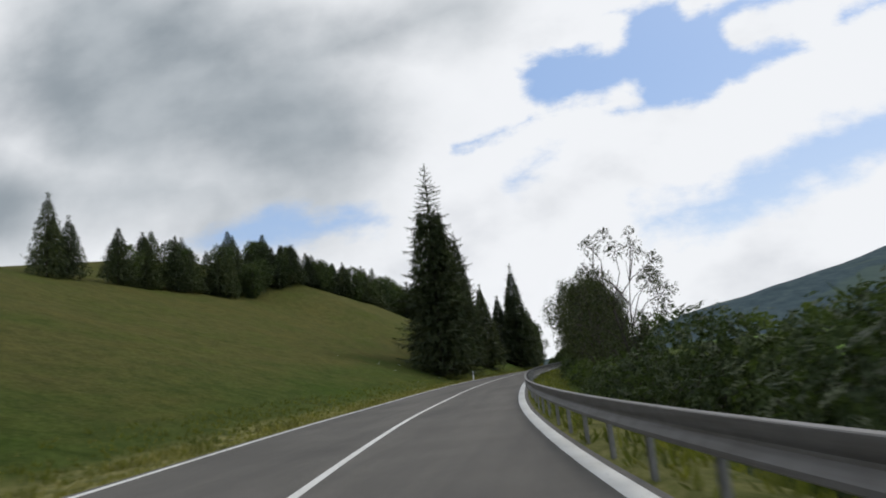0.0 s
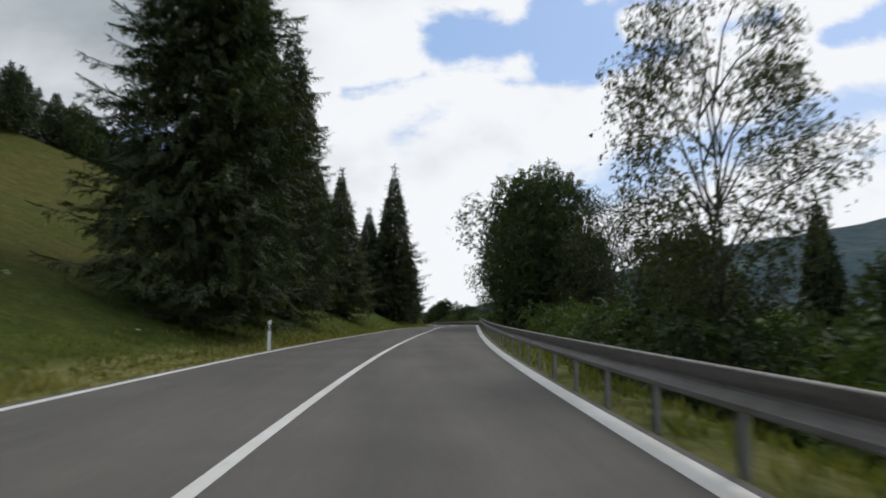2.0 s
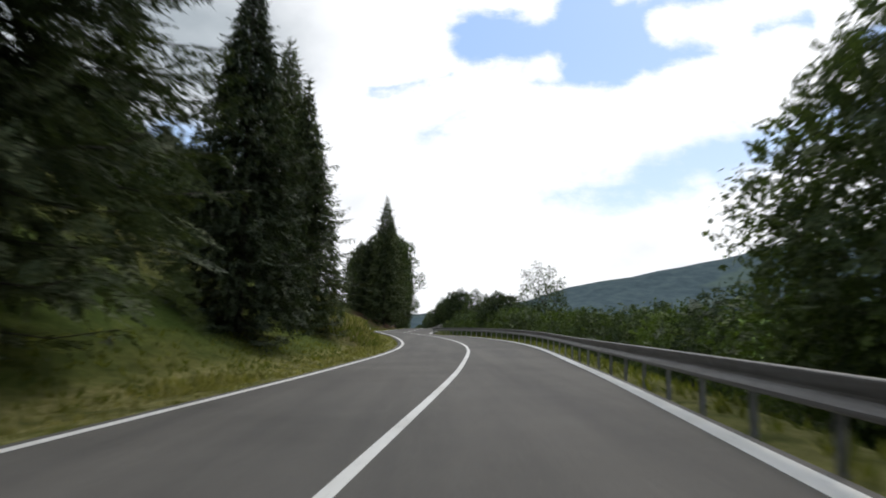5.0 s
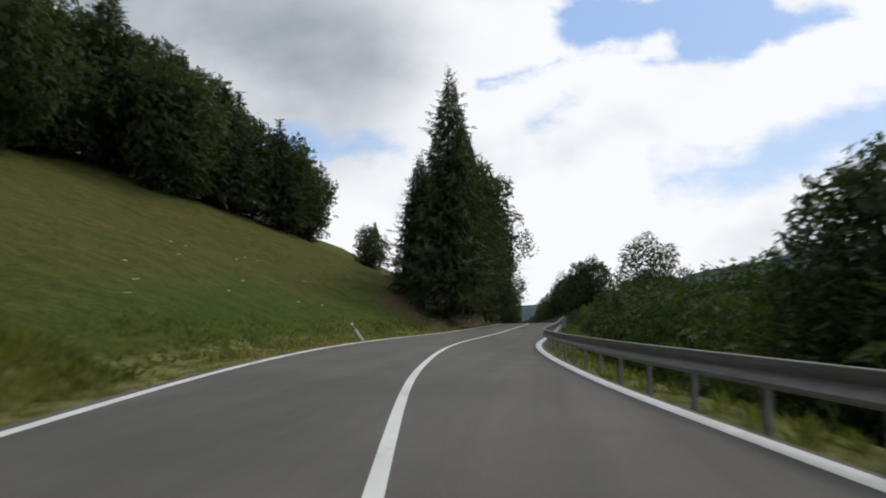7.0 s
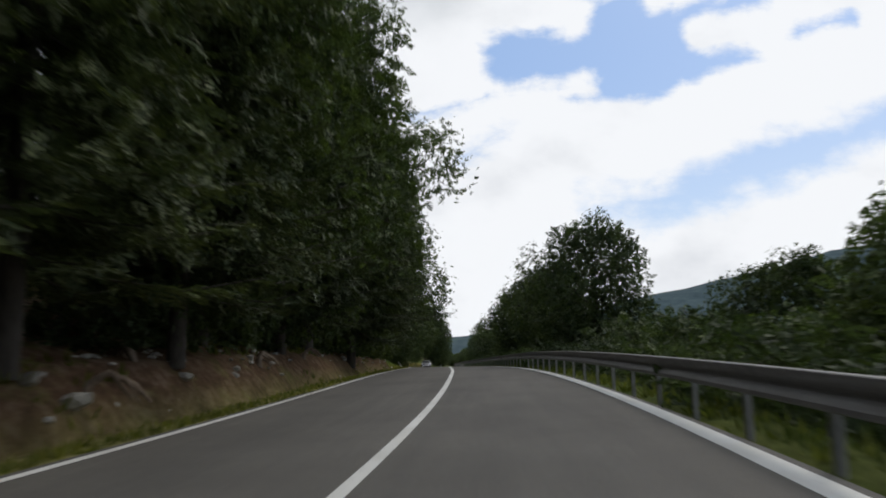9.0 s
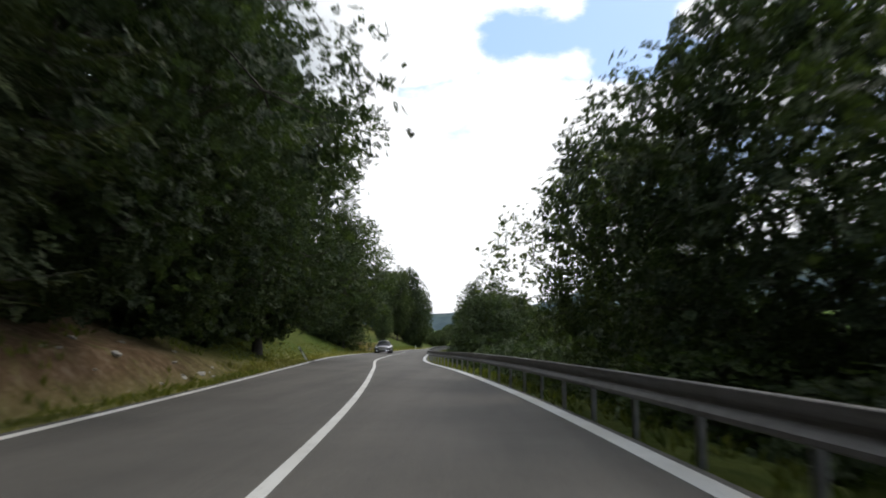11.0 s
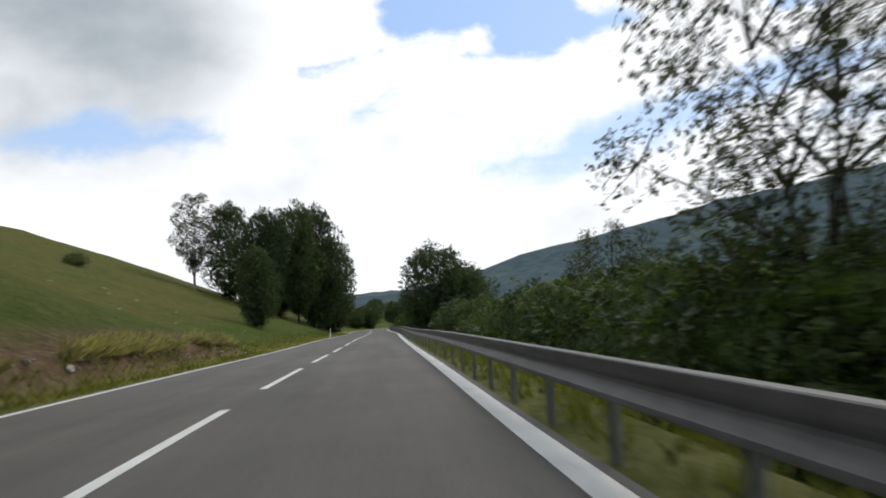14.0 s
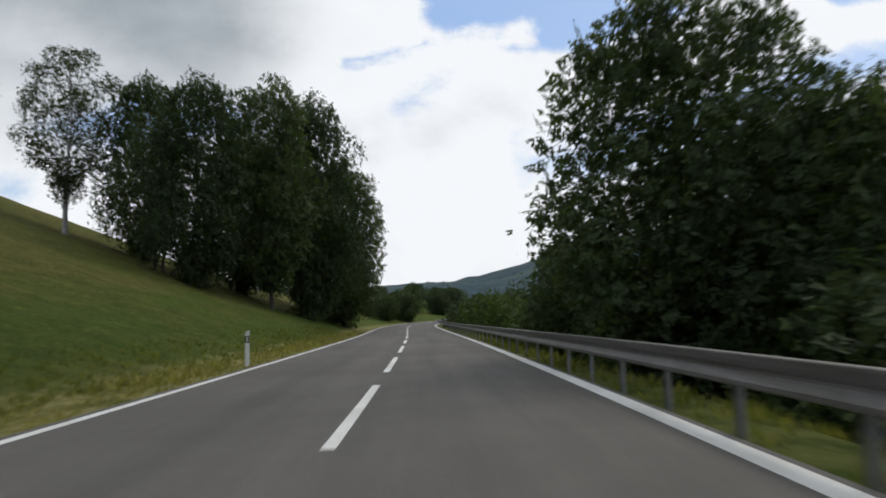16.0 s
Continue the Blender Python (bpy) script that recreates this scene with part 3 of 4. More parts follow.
    for s, foot in enumerate(feet):
        lean = rng.normal(0, 0.04 + 0.07 * (stems > 1), 2) * tall
        pts = [foot + np.array([lean[0] * q * q, lean[1] * q * q, tall * 0.80 * q]) + np.append(rng.normal(0, 0.06, 2), 0) * (0.2 + q) for q in np.linspace(0, 1, 8)]
        add_tube(wood, pts, [thick * (1.25 if i == 0 else 1) * (1 - 0.9 * i / 7) / stems**0.45 for i in range(8)], 7)
        tops.append(np.array(pts))
    quads = []
    axis = np.array([0, 0, 1.0])
    share = rads**2 / np.sum(rads**2)
    for i, c in enumerate(centres):
        stem = tops[i % stems]
        root = stem[int(np.argmin(np.abs(stem[:, 2] - max(c[2] - 0.20 * tall, 0.10 * tall))))]
        mid = root * 0.5 + c * 0.5 + np.append(rng.normal(0, 0.25, 2), 0.04 * tall)
        add_tube(wood, [root, mid, c], [thick * 0.32, thick * 0.18, thick * 0.06], 5)
        n = max(8, int(sprigs * share[i]))
        out = unit(c - np.array([0, 0, z0 + 0.45 * high]) + 1e-6)
        v = unit(rng.normal(size=(n, 3)) + out * 0.55 + axis * 0.25)
        deep = rng.uniform(0.45, 1.05, n) ** 0.7
        far = rng.random(n) < stray
        deep = np.where(far, rng.uniform(1.0, 1.17, n), deep)
        p = c + v * (rads[i] * deep * (1.0 + 0.22 * np.sin(5.0 * v[:, 0] + i) * np.cos(4.0 * v[:, 1] + 3.0 * v[:, 2] + 2.0 * i)))[:, None]
        p[:, 2] = np.maximum(p[:, 2], z0 * 0.7 + 0.1)
        way = np.cross(v, unit(rng.normal(size=(n, 3)))) + v * 0.45 - axis * 0.20
        ln = size * rng.uniform(0.65, 1.35, n) * np.where(far, 0.75, 1.0)
        quads.append(kites(p, way, ln, ln * rng.uniform(0.55, 0.80, n), rng, v + axis * 0.25 + rng.normal(0, 0.42, (n, 3))))
        for q in p[:: max(1, n // max(1, twigs))][:twigs]:
            add_tube(wood, [c, (c + q) / 2 + rng.normal(0, 0.10, 3), q], [thick * 0.12, thick * 0.08, 0.008], 3)
    if inner:
        rel = rng.uniform(0.03, 0.90, inner)
        a = rng.uniform(0, 2 * math.pi, inner)
        r = radius * np.array([girth(q) for q in rel]) * np.sqrt(rng.uniform(0, 1, inner)) * 0.80
        mass = np.column_stack([r * np.cos(a), r * np.sin(a), z0 + high * rel])
        quads.append(kites(mass, rng.normal(0, 1, (inner, 3)), core * rng.uniform(0.7, 1.3, inner), core * 0.65, rng))
    return mesh_of("tree_trunk", *wood, bark, True), quads_mesh("tree_crown", np.concatenate(quads), leaf)


def plant(kind, meshes, x, y, label, category, group="", size=1.0, turn=0.0, sink=0.15, wide=1.0):
    """A tree from its trunk and crown meshes, standing on the ground at x, y."""
    foot = thing(kind, label, category, group, m=pose(x, y, ground_z(x, y) - sink, rz=turn))
    foot.scale = (size * wide, size * wide, size)
    part("trunk", meshes[0], foot)
    part("crown", meshes[1], foot)
    return foot



# ---------------------------------------------------------------- the plan
BANK = [(-200, 0.34), (60, 0.385), (110, 0.42), (130, 0.54), (170, 0.52), (200, 0.42), (330, 0.44), (360, 0.56), (420, 0.54), (440, 0.325), (470, 0.335), (490, 0.37), (515, 0.41), (545, 0.40), (600, 0.2), (800, 0.1)]
CREST = [(-200, 42), (300, 36), (360, 30), (420, 30), (450, 42), (700, 42)]
DROP = [(-100, 4.5), (200, 5.0), (300, 5.0), (420, 4.5), (600, 4.0)]
CUT = [(178, 0), (184, 1.2), (203, 1.0), (215, 0), (255, 0), (264, 1.1), (330, 0.9), (345, 0), (405, 0), (410, 0.75), (431, 0.8), (437, 0)]
EARTH = [(177, 0), (183, 0.9), (204, 0.8), (215, 0), (252, 0), (262, 1.0), (332, 0.9), (345, 0), (405, 0), (410, 0.9), (431, 1.0), (437, 0)]
EARTH_W = [(180, 9), (215, 9), (255, 13), (345, 13), (415, 9), (440, 9)]
RIGHT_VERGE = [(240, 0.6), (258, 0.12), (336, 0.12), (350, 0.55), (440, 0.55), (452, 0.3)]
VALLEY = -7.0
RIDGE = [(-180, 1.5), (-60, 2.0), (-20, 2.1), (-4, 1.9), (2, 2.6), (6, 3.2), (9, 3.6), (12, 4.2), (17, 5.05), (22, 5.9), (26, 6.6), (30, 7.1), (35, 7.8), (42, 8.6), (55, 8.8), (70, 7), (90, 4), (180, 2)]
SOLID_END, DASH_FIRST = 385.7, 388.7
RAIL_OFF, RAIL_TOP = 3.77, 0.77
MARKERS = [(77.3, -4.15), (232.0, -4.2, (0, -36), "white roadside marker post knocked askew in the grass"), (356.0, -4.2, (0, -33), "white roadside marker post leaning away from the road"), (474.2, -4.15)]
# kind, which mesh, along the road, off its middle, height, width
TREES = [
    ("S", 5, 68, -50.5, 10.3, 0.9), ("S", 5, 71, -50.5, 8.0, 0.9), ("S", 0, 82, -8.5, 27, 1.02), ("S", 3, 90, -9.5, 22), ("S", 3, 99, -9.2, 21, 0.95), ("S", 3, 106, -14, 18.5, 1.0), ("S", 2, 120.5, -9.9, 14.8, 1.22), ("S", 1, 154, -20.5, 17.3, 1.45), ("S", 1, 152, -8.8, 23.0, 1.12), ("S", 2, 148, -11.8, 14.5, 1.35),
    ("S", 2, 166, -8.5, 15), ("S", 2, 178, -9, 14), ("S", 3, 194, -12.5, 20),
    ("S", 3, 262, -6.2, 23.2, 0.97), ("S", 3, 265, -9.6, 14.5, 1.15), ("S", 6, 269, -6.2, 20), ("S", 6, 275, -6.2, 20), ("B", 4, 280, -7.6, 19, 1.1), ("S", 6, 286, -6.6, 19, 1.1), ("B", 4, 292, -6.9, 20, 1.1), ("S", 6, 299, -5.8, 21, 1.15), ("B", 4, 306, -6.9, 19, 1.1), ("B", 4, 314, -7.0, 18, 1.1), ("H", 1, 277, -7.5, 3.4, 1.1), ("H", 1, 281, -8.0, 3.4, 1.1), ("H", 1, 285, -7.6, 3.7, 1.1), ("H", 1, 289, -8.0, 3.4, 1.1), ("H", 1, 294, -7.4, 3.7, 1.1), ("H", 1, 299, -7.6, 3.4, 1.1), ("H", 1, 304, -7.0, 3.4, 1.1), ("H", 1, 310, -7.0, 3.4, 1.1), ("H", 1, 316, -6.6, 3.4, 1.1), ("H", 1, 273, -7.8, 3.4, 1.1),
    ("S", 3, 284, -13, 15), ("S", 3, 296, -13, 16), ("B", 1, 310, -14, 17), ("B", 1, 322, -15, 16),
    ("S", 3, 322, -7.6, 19), ("B", 1, 329, -8.2, 18, 1.25), ("B", 0, 337, -8.2, 15, 1.1), ("B", 1, 346, -8.4, 16, 1.1), ("B", 4, 354.5, -7.0, 18, 1.32), ("B", 0, 349, -9.5, 16, 1.2), ("B", 0, 360, -9.0, 14, 1.0), ("B", 1, 362, -13, 13), ("S", 2, 369, -10, 11), ("B", 6, 400, -7.8, 18.4, 1.2), ("B", 6, 402, -8.5, 15.5, 1.2), ("B", 1, 405, -10, 14.5, 0.9), ("B", 1, 401, -11.5, 11.5, 0.9), ("B", 4, 406, -11.5, 13, 0.8),
    # four shrubs at 394-404 are added, their dark leaves standing in for tree shade
    ("S", 2, 405, -19.3, 12.2, 1.65), ("S", 2, 407, -21, 9, 1.6), ("S", 2, 405, -15.6, 13, 1.6), ("H", 1, 397, -9.5, 4, 1.2), ("H", 1, 401, -8.5, 4, 1.2), ("H", 1, 404, -7.5, 3.6, 1.2), ("H", 1, 394, -11, 4, 1.2), ("S", 2, 399, -17, 8.5, 1.6),
    ("B", 1, 468.5, -11.3, 9.2, 0.85), ("H", 1, 487, -37.5, 1.7, 1.5), ("K", 0, 515, -29.3, 17, 1.1), ("B", 1, 512, -17, 18.6, 0.8), ("B", 4, 519, -12.5, 22.6, 0.75), ("B", 1, 526, -9.6, 24.5, 0.72), ("B", 1, 536, -7.5, 20, 0.95), ("B", 1, 520, -24.5, 18.3, 0.8), ("B", 5, 514, -21, 15, 0.8), ("B", 1, 545, -9, 15), ("B", 1, 528, -17, 18),
    ("A", 1, 33.5, 8.8, 9.6, 0.88), ("A", 0, 54, 9.2, 10.2, 0.88), ("A", 0, 70, 8.2, 11.3, 0.82), ("B", 2, 76, 9.6, 6.2, 0.8), ("B", 2, 82, 11, 5.6, 0.8), ("B", 2, 66, 10.5, 5.2, 0.8), ("B", 0, 109, 8.6, 15.3), ("B", 1, 106, 12.0, 10.5, 0.8), ("A", 0, 101, 12.5, 13.0, 0.85), ("B", 4, 118, 8.8, 15.5, 0.9), ("B", 5, 127, 8.8, 16, 1.0), ("B", 5, 134, 9.3, 15.5, 0.95), ("B", 6, 141.5, 7.7, 16, 0.95), ("B", 1, 140, 11, 15), ("S", 2, 78, 15, 9),
    ("B", 2, 154, 9.5, 10), ("B", 5, 208, 12.5, 10.8, 0.9), ("B", 2, 216, 10, 7.3), ("B", 6, 250, 9.8, 9.0), ("B", 2, 263, 11, 7.4), ("B", 2, 274, 11, 7.2), ("B", 2, 284, 12.5, 7.2), ("B", 0, 302, 9.0, 11.6, 0.95), ("A", 0, 309, 16, 7.8), ("B", 0, 316, 9.0, 11), ("B", 2, 325, 8.8, 11), ("B", 0, 334, 8.8, 10.5),
    ("B", 0, 384, 9.8, 9.2, 1.2), ("B", 0, 390, 12, 10.5, 1.3), ("B", 2, 398, 16, 9.5), ("B", 2, 391, 14.5, 9.2, 1.15), ("B", 6, 395, 10, 11.8, 1.2), ("A", 0, 405, 10.0, 12), ("B", 2, 371, 18.5, 9.3, 0.95), ("A", 1, 370, 18.2, 11.4, 0.75), ("B", 2, 362, 18, 6.0, 0.9), ("B", 2, 392, 19, 9.5),
    ("B", 0, 472.5, 8.0, 11.9, 1.06), ("B", 2, 484, 7.6, 6.2), ("B", 2, 469.5, 11.0, 9.2, 0.8), ("B", 0, 489, 9.5, 7.5), ("B", 0, 476, 11.5, 10.6, 1.0), ("B", 2, 422, 13, 6.2, 0.8), ("A", 0, 424, 12.5, 7.8),
    ("B", 2, 590, -9, 5.5, 1.3), ("B", 0, 600, -7, 6.5, 1.4), ("B", 2, 596, -14, 6.5, 1.3), ("B", 2, 606, -10, 7, 1.3), ("B", 0, 612, -17, 7, 1.3), ("B", 0, 640, -19, 8, 1.3), ("B", 2, 646, -13, 7.5, 1.4), ("B", 0, 655, -24, 8.5, 1.3), ("B", 2, 660, -14, 8.5, 1.4), ("B", 2, 668, -22, 8, 1.4), ("B", 2, 575, 9, 6), ("B", 2, 560, 10, 6.5),
]
# from, to along the road; how far left of it; heights; spacing
WOODS = [(262, 290, 34, 39, 14, 17, 4.0), (76, 110, 47, 52, 6.6, 8.6, 3.2), (106, 150, 47, 52, 6.5, 8.5, 3.0), (150, 195, 47, 52, 7.5, 10, 3.6), (76, 200, 54, 64, 7.5, 9.5, 6), (215, 285, 39, 44, 15, 19, 4.5), (215, 300, 48, 58, 17, 20, 6), (285, 312, 31, 37, 13, 15, 4.5), (345, 356, 30, 33, 9, 11, 5)]
# from, to along the road; how far right of it; height over the road; share of fresh green
THICKET = [(-25, 10, 8.5, 12, 1.3, 0.1), (8, 24, 9, 12.5, 2.6, 0.0), (22, 60, 8.0, 14, 1.4, 0.1), (58, 104, 7.5, 13, 1.9, 0.8), (104, 160, 7.5, 12, 2.6, 0.3), (160, 205, 8, 13, 2.8, 0.5), (205, 250, 7.5, 12, 3.45, 0.6), (245, 296, 8.5, 13, 2.7, 0.3), (262, 335, 5.6, 6.8, 0.35, 0.1), (296, 345, 8, 16, 2.0, 0.4), (345, 382, 8, 17, 1.9, 0.12),
           (380, 408, 8, 14, 2.6, 0.2), (406, 433, 8.2, 11, 2.4, 0.8), (408, 436, 11.5, 15, 3.0, 0.7), (434, 464, 9, 11.5, 1.35, 0.1), (434, 466, 12, 15, 1.8, 0.1), (455, 492, 7.5, 13, 3.0, 0.0), (490, 575, 7.5, 12, 3.6, 0.3)]


# ---------------------------------------------------------------- ground and road
def make_ground():
    """One sheet: fine beside the road, coarse towards the horizon."""
    near = list(np.arange(0, 7, 0.45)) + list(np.arange(7, 24, 1.7)) + list(np.arange(24, 90, 5.5)) + [100, 125, 160, 220, 320, 470, 700, 900] + list(np.arange(1050, 5600, 130))
    offs = [-o for o in reversed(near[1:])] + near
    ys = [-3000, -2000, -1200, -700, -400, -200, -120] + list(np.arange(-60, 620, 2.6)) + [640, 670, 710, 760, 820, 900, 1000] + list(np.arange(1150, 5600, 110))
    verts, cover, sward = [], [], []
    for y in ys:
        xr = float(np.interp(y, LINE_Y, LINE_X))
        for o in offs:
            x = xr + o
            verts.append((x, y, ground_z(x, y)))
            d = abs(o)
            verge = smooth((7.2 - d) / 1.2) if o < 0 else smooth((6.0 - d) / 0.8) * lin(RIGHT_VERGE, y)
            earth = lin(EARTH, y) * smooth((-o - 5.0) / 0.8) * smooth((lin(EARTH_W, y) + o) / 2.5) if o < 0 else 0.0
            field = smooth((o - 120) / 60) * (1 - smooth((math.hypot(x, y - 200) - 1300) / 150)) if o > 0 else smooth((y - 620) / 100)
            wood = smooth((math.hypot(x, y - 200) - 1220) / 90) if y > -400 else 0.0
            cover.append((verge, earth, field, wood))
            sward.append(0.55 * smooth((-o - 8.0) / 12.0) - 0.25)
    w = len(offs)
    faces = [(r * w + c, r * w + c + 1, (r + 1) * w + c + 1, (r + 1) * w + c) for r in range(len(ys) - 1) for c in range(w - 1)]
    me = mesh_of("ground", verts, faces, GROUND, True)
    layer = me.color_attributes.new("cover", "FLOAT_COLOR", "POINT")
    layer.data.foreach_set("color", np.array(cover, np.float32).ravel())
    me.attributes.new("sward", "FLOAT", "POINT").data.foreach_set("value", np.array(sward, np.float32))
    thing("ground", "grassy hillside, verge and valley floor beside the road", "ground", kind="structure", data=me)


def ribbon(name, y0, y1, offs, ups, material, step=2.0):
    """A strip along the road with the given cross-section."""
    n = max(2, int(round((y1 - y0) / step)) + 1)
    verts = [road_point(y, o, u) for y in np.linspace(y0, y1, n) for o, u in zip(offs, ups)]
    w = len(offs)
    faces = [(r * w + c, r * w + c + 1, (r + 1) * w + c + 1, (r + 1) * w + c) for r in range(n - 1) for c in range(w - 1)]
    return mesh_of(name, verts, faces, material)


def make_road():
    road = thing("road", "grey two-lane asphalt road with a slightly worn surface", "road", kind="structure",
                 data=ribbon("road", -58, 880, [-3.82, -3.76, -3.6, -1.8, 0, 1.8, 3.6, 3.74, 3.80], [-0.16, -0.008, 0, 0, 0, 0, 0, -0.008, -0.16], ASPHALT, 2.0))
    part("edge_line", ribbon("edge_line", -58, 880, [-3.58, -3.42], [0.004, 0.004], PAINT), road, label="white painted edge line")
    part("edge_line", ribbon("edge_line", -58, 880, [3.36, 3.62], [0.004, 0.004], PAINT), road, label="white painted edge line")
    part("centre_line", ribbon("centre_line", -58, SOLID_END, [-0.07, 0.07], [0.004, 0.004], PAINT), road, label="solid white centre line")
    y = DASH_FIRST
    while y < 620:
        part("centre_dash", ribbon("centre_dash", y, y + 6.0, [-0.07, 0.07], [0.004, 0.004], PAINT), road)
        y += 9.0


# ---------------------------------------------------------------- guardrail and marker posts
def beam_profile():
    """The W-shaped section of a crash barrier beam: (out towards the road, up)."""
    pts = [(0.0, 0.0), (0.045, 0.010), (0.078, 0.030), (0.081, 0.066), (0.040, 0.112), (0.008, 0.140), (0.006, 0.166), (0.022, 0.196), (0.056, 0.244), (0.078, 0.286), (0.080, 0.302), (0.072, 0.310), (0.0, 0.312)]
    return pts


def make_guardrail():
    rail = thing("guardrail", "galvanised steel crash barrier on short posts along the road edge", "guardrail")
    prof = beam_profile()
    closed = prof + [(a - 0.006, b - 0.005) for a, b in reversed(prof)]
    n = len(closed)
    y = -32.0
    while y < 640:
        verts, faces = [], []
        ys = np.linspace(y, y + 4.06, 5)
        for yy in ys:
            for a, b in closed:
                verts.append(road_point(yy, RAIL_OFF - a, RAIL_TOP - 0.312 + b))
        for r in range(4):
            for c in range(n):
                c2 = (c + 1) % n
                faces.append((r * n + c, r * n + c2, (r + 1) * n + c2, (r + 1) * n + c))
        faces += [tuple(range(n)), tuple(reversed(range(4 * n, 5 * n)))]
        part("rail_section", mesh_of("rail_section", verts, faces, ZINC), rail)
        y += 4.0
    bm = bmesh.new()
    for (w, d, cx, cy) in ((0.055, 0.007, 0, -0.055), (0.055, 0.007, 0, 0.055), (0.007, 0.11, 0.024, 0)):
        bmesh.ops.create_cube(bm, size=1, matrix=Matrix.Translation((cx, cy, -0.14)) @ Matrix.Diagonal((w, d, 1.68, 1)))
    post = from_bm("post", bm, POST_ZINC)
    bm = bmesh.new()
    bmesh.ops.create_cube(bm, size=1, matrix=Matrix.Diagonal((0.10, 0.09, 0.20, 1)))
    bmesh.ops.bevel(bm, geom=bm.edges[:], offset=0.012, segments=1, affect="EDGES")
    spacer = from_bm("spacer", bm, ZINC)
    y = -31.0
    while y < 520:
        p = road_point(y, RAIL_OFF + 0.14)
        part("post", post, rail, pose(*p, rz=heading(y)) )
        q = road_point(y, RAIL_OFF + 0.06, RAIL_TOP - 0.16)
        part("spacer", spacer, rail, pose(*q, rz=heading(y)))
        y += 2.0
    bm = bmesh.new()
    bmesh.ops.create_cube(bm, size=1, matrix=Matrix.Diagonal((0.012, 0.10, 0.06, 1)))
    bmesh.ops.bevel(bm, geom=bm.edges[:], offset=0.004, segments=1, affect="EDGES")
    part("rail_reflector", from_bm("rail_reflector", bm, REFLECTOR), rail, pose(*road_point(86.0, RAIL_OFF - 0.05, 0.61), rz=heading(86.0)), "small amber reflector")


def make_marker_post(y, off, tip=(0, 0), label=""):
    """A white plastic delineator with a slanted head, dark band and reflector."""
    base = road_point(y, off)
    base[2] = ground_z(base[0], base[1])
    foot = thing("marker_post", label or "white plastic roadside marker post with black band", "marker post", "marker posts along the verge", m=pose(*base, tip[0], tip[1], heading(y)))

    def column(z0, z1, slant, name, mat, grow=0.0):
        bm = bmesh.new()
        r = [(-0.06, -0.035), (0.06, -0.035), (0.045, 0.03), (0.0, 0.05), (-0.045, 0.03)]
        lo = [bm.verts.new((x * (1 + grow), y_ * (1 + grow), z0)) for x, y_ in r]
        hi = [bm.verts.new((x * (1 + grow), y_ * (1 + grow), z1 + slant * x)) for x, y_ in r]
        bm.faces.new(lo), bm.faces.new(hi)
        for i in range(5):
            bm.faces.new((lo[i], lo[(i + 1) % 5], hi[(i + 1) % 5], hi[i]))
        return part(name, from_bm(name, bm, mat), foot)

    column(-0.15, 0.66, 0, "shaft", WHITE)
    column(0.66, 0.86, 0, "band", BLACK, 0.02)
    column(0.86, 1.0, 0.5, "head", WHITE)
    bm = bmesh.new()
    bmesh.ops.create_cube(bm, size=1, matrix=Matrix.Translation((0, -0.038, 0.76)) @ Matrix.Diagonal((0.05, 0.008, 0.15, 1)))
    part("reflector", from_bm("reflector", bm, PALE_REFLECTOR), foot)


make_ground()
make_road()
make_guardrail()
for row in MARKERS:
    make_marker_post(*row)


# ---------------------------------------------------------------- trees
SPRUCE = [spruce_meshes(24.0, 6.4, 3, NEEDLE, BARK, 0.04, 0.7, 1.5, 1.1, 0.85), spruce_meshes(20.0, 6.2, 5, NEEDLE, BARK, 0.02, 0.2, 1.4, 1.0, 1.1), spruce_meshes(18.0, 6.0, 8, NEEDLE, BARK, 0.02, 0.1, 1.4, 1.0, 1.1), spruce_meshes(22.0, 6.5, 13, NEEDLE, BARK, 0.04, 0.1, 1.5, 1.0, 0.85),
          spruce_meshes(14.0, 5.2, 15, NEEDLE, BARK, 0.02, 0.0, 0.50, 1.3, 1.0, 0.86), spruce_meshes(14.0, 4.6, 16, NEEDLE, BARK, 0.02, 0.2, 0.50, 1.3, 0.95, 0.86),
          spruce_meshes(21.0, 6.0, 18, NEEDLE, BARK, 0.10, 0.05, 1.5)]
BROAD = [broadleaf_meshes(14.0, 5.6, 21, LEAF, BARK, 0.03, 8600, 0.36, 26, egg=0.50), broadleaf_meshes(16.0, 5.2, 22, LEAF, BARK, 0.02, 8800, 0.36, 30, (0.24, 0.38), egg=0.42), broadleaf_meshes(12.0, 5.4, 23, LEAF, BARK, 0.02, 8000, 0.34, 26, stems=3, egg=0.45),
         broadleaf_meshes(12.0, 4.4, 24, LEAF, BARK, 0.06, 1700, 0.60, 16, (0.30, 0.46), egg=0.5, inner=500, core=0.95, twigs=1),
         broadleaf_meshes(17.0, 5.2, 25, LEAF, BARK, 0.06, 9000, 0.36, 30, (0.22, 0.40), egg=0.48),
         broadleaf_meshes(16.0, 5.4, 26, LEAF, BARK, 0.10, 7400, 0.29, 34, (0.18, 0.34), stems=2, egg=0.55, inner=450, core=0.5, stray=0.18, twigs=9),
         broadleaf_meshes(16.0, 5.4, 27, LEAF, BARK, 0.08, 10500, 0.31, 36, (0.20, 0.35), stems=2, egg=0.50, inner=1300, core=0.55, stray=0.15, twigs=8)]
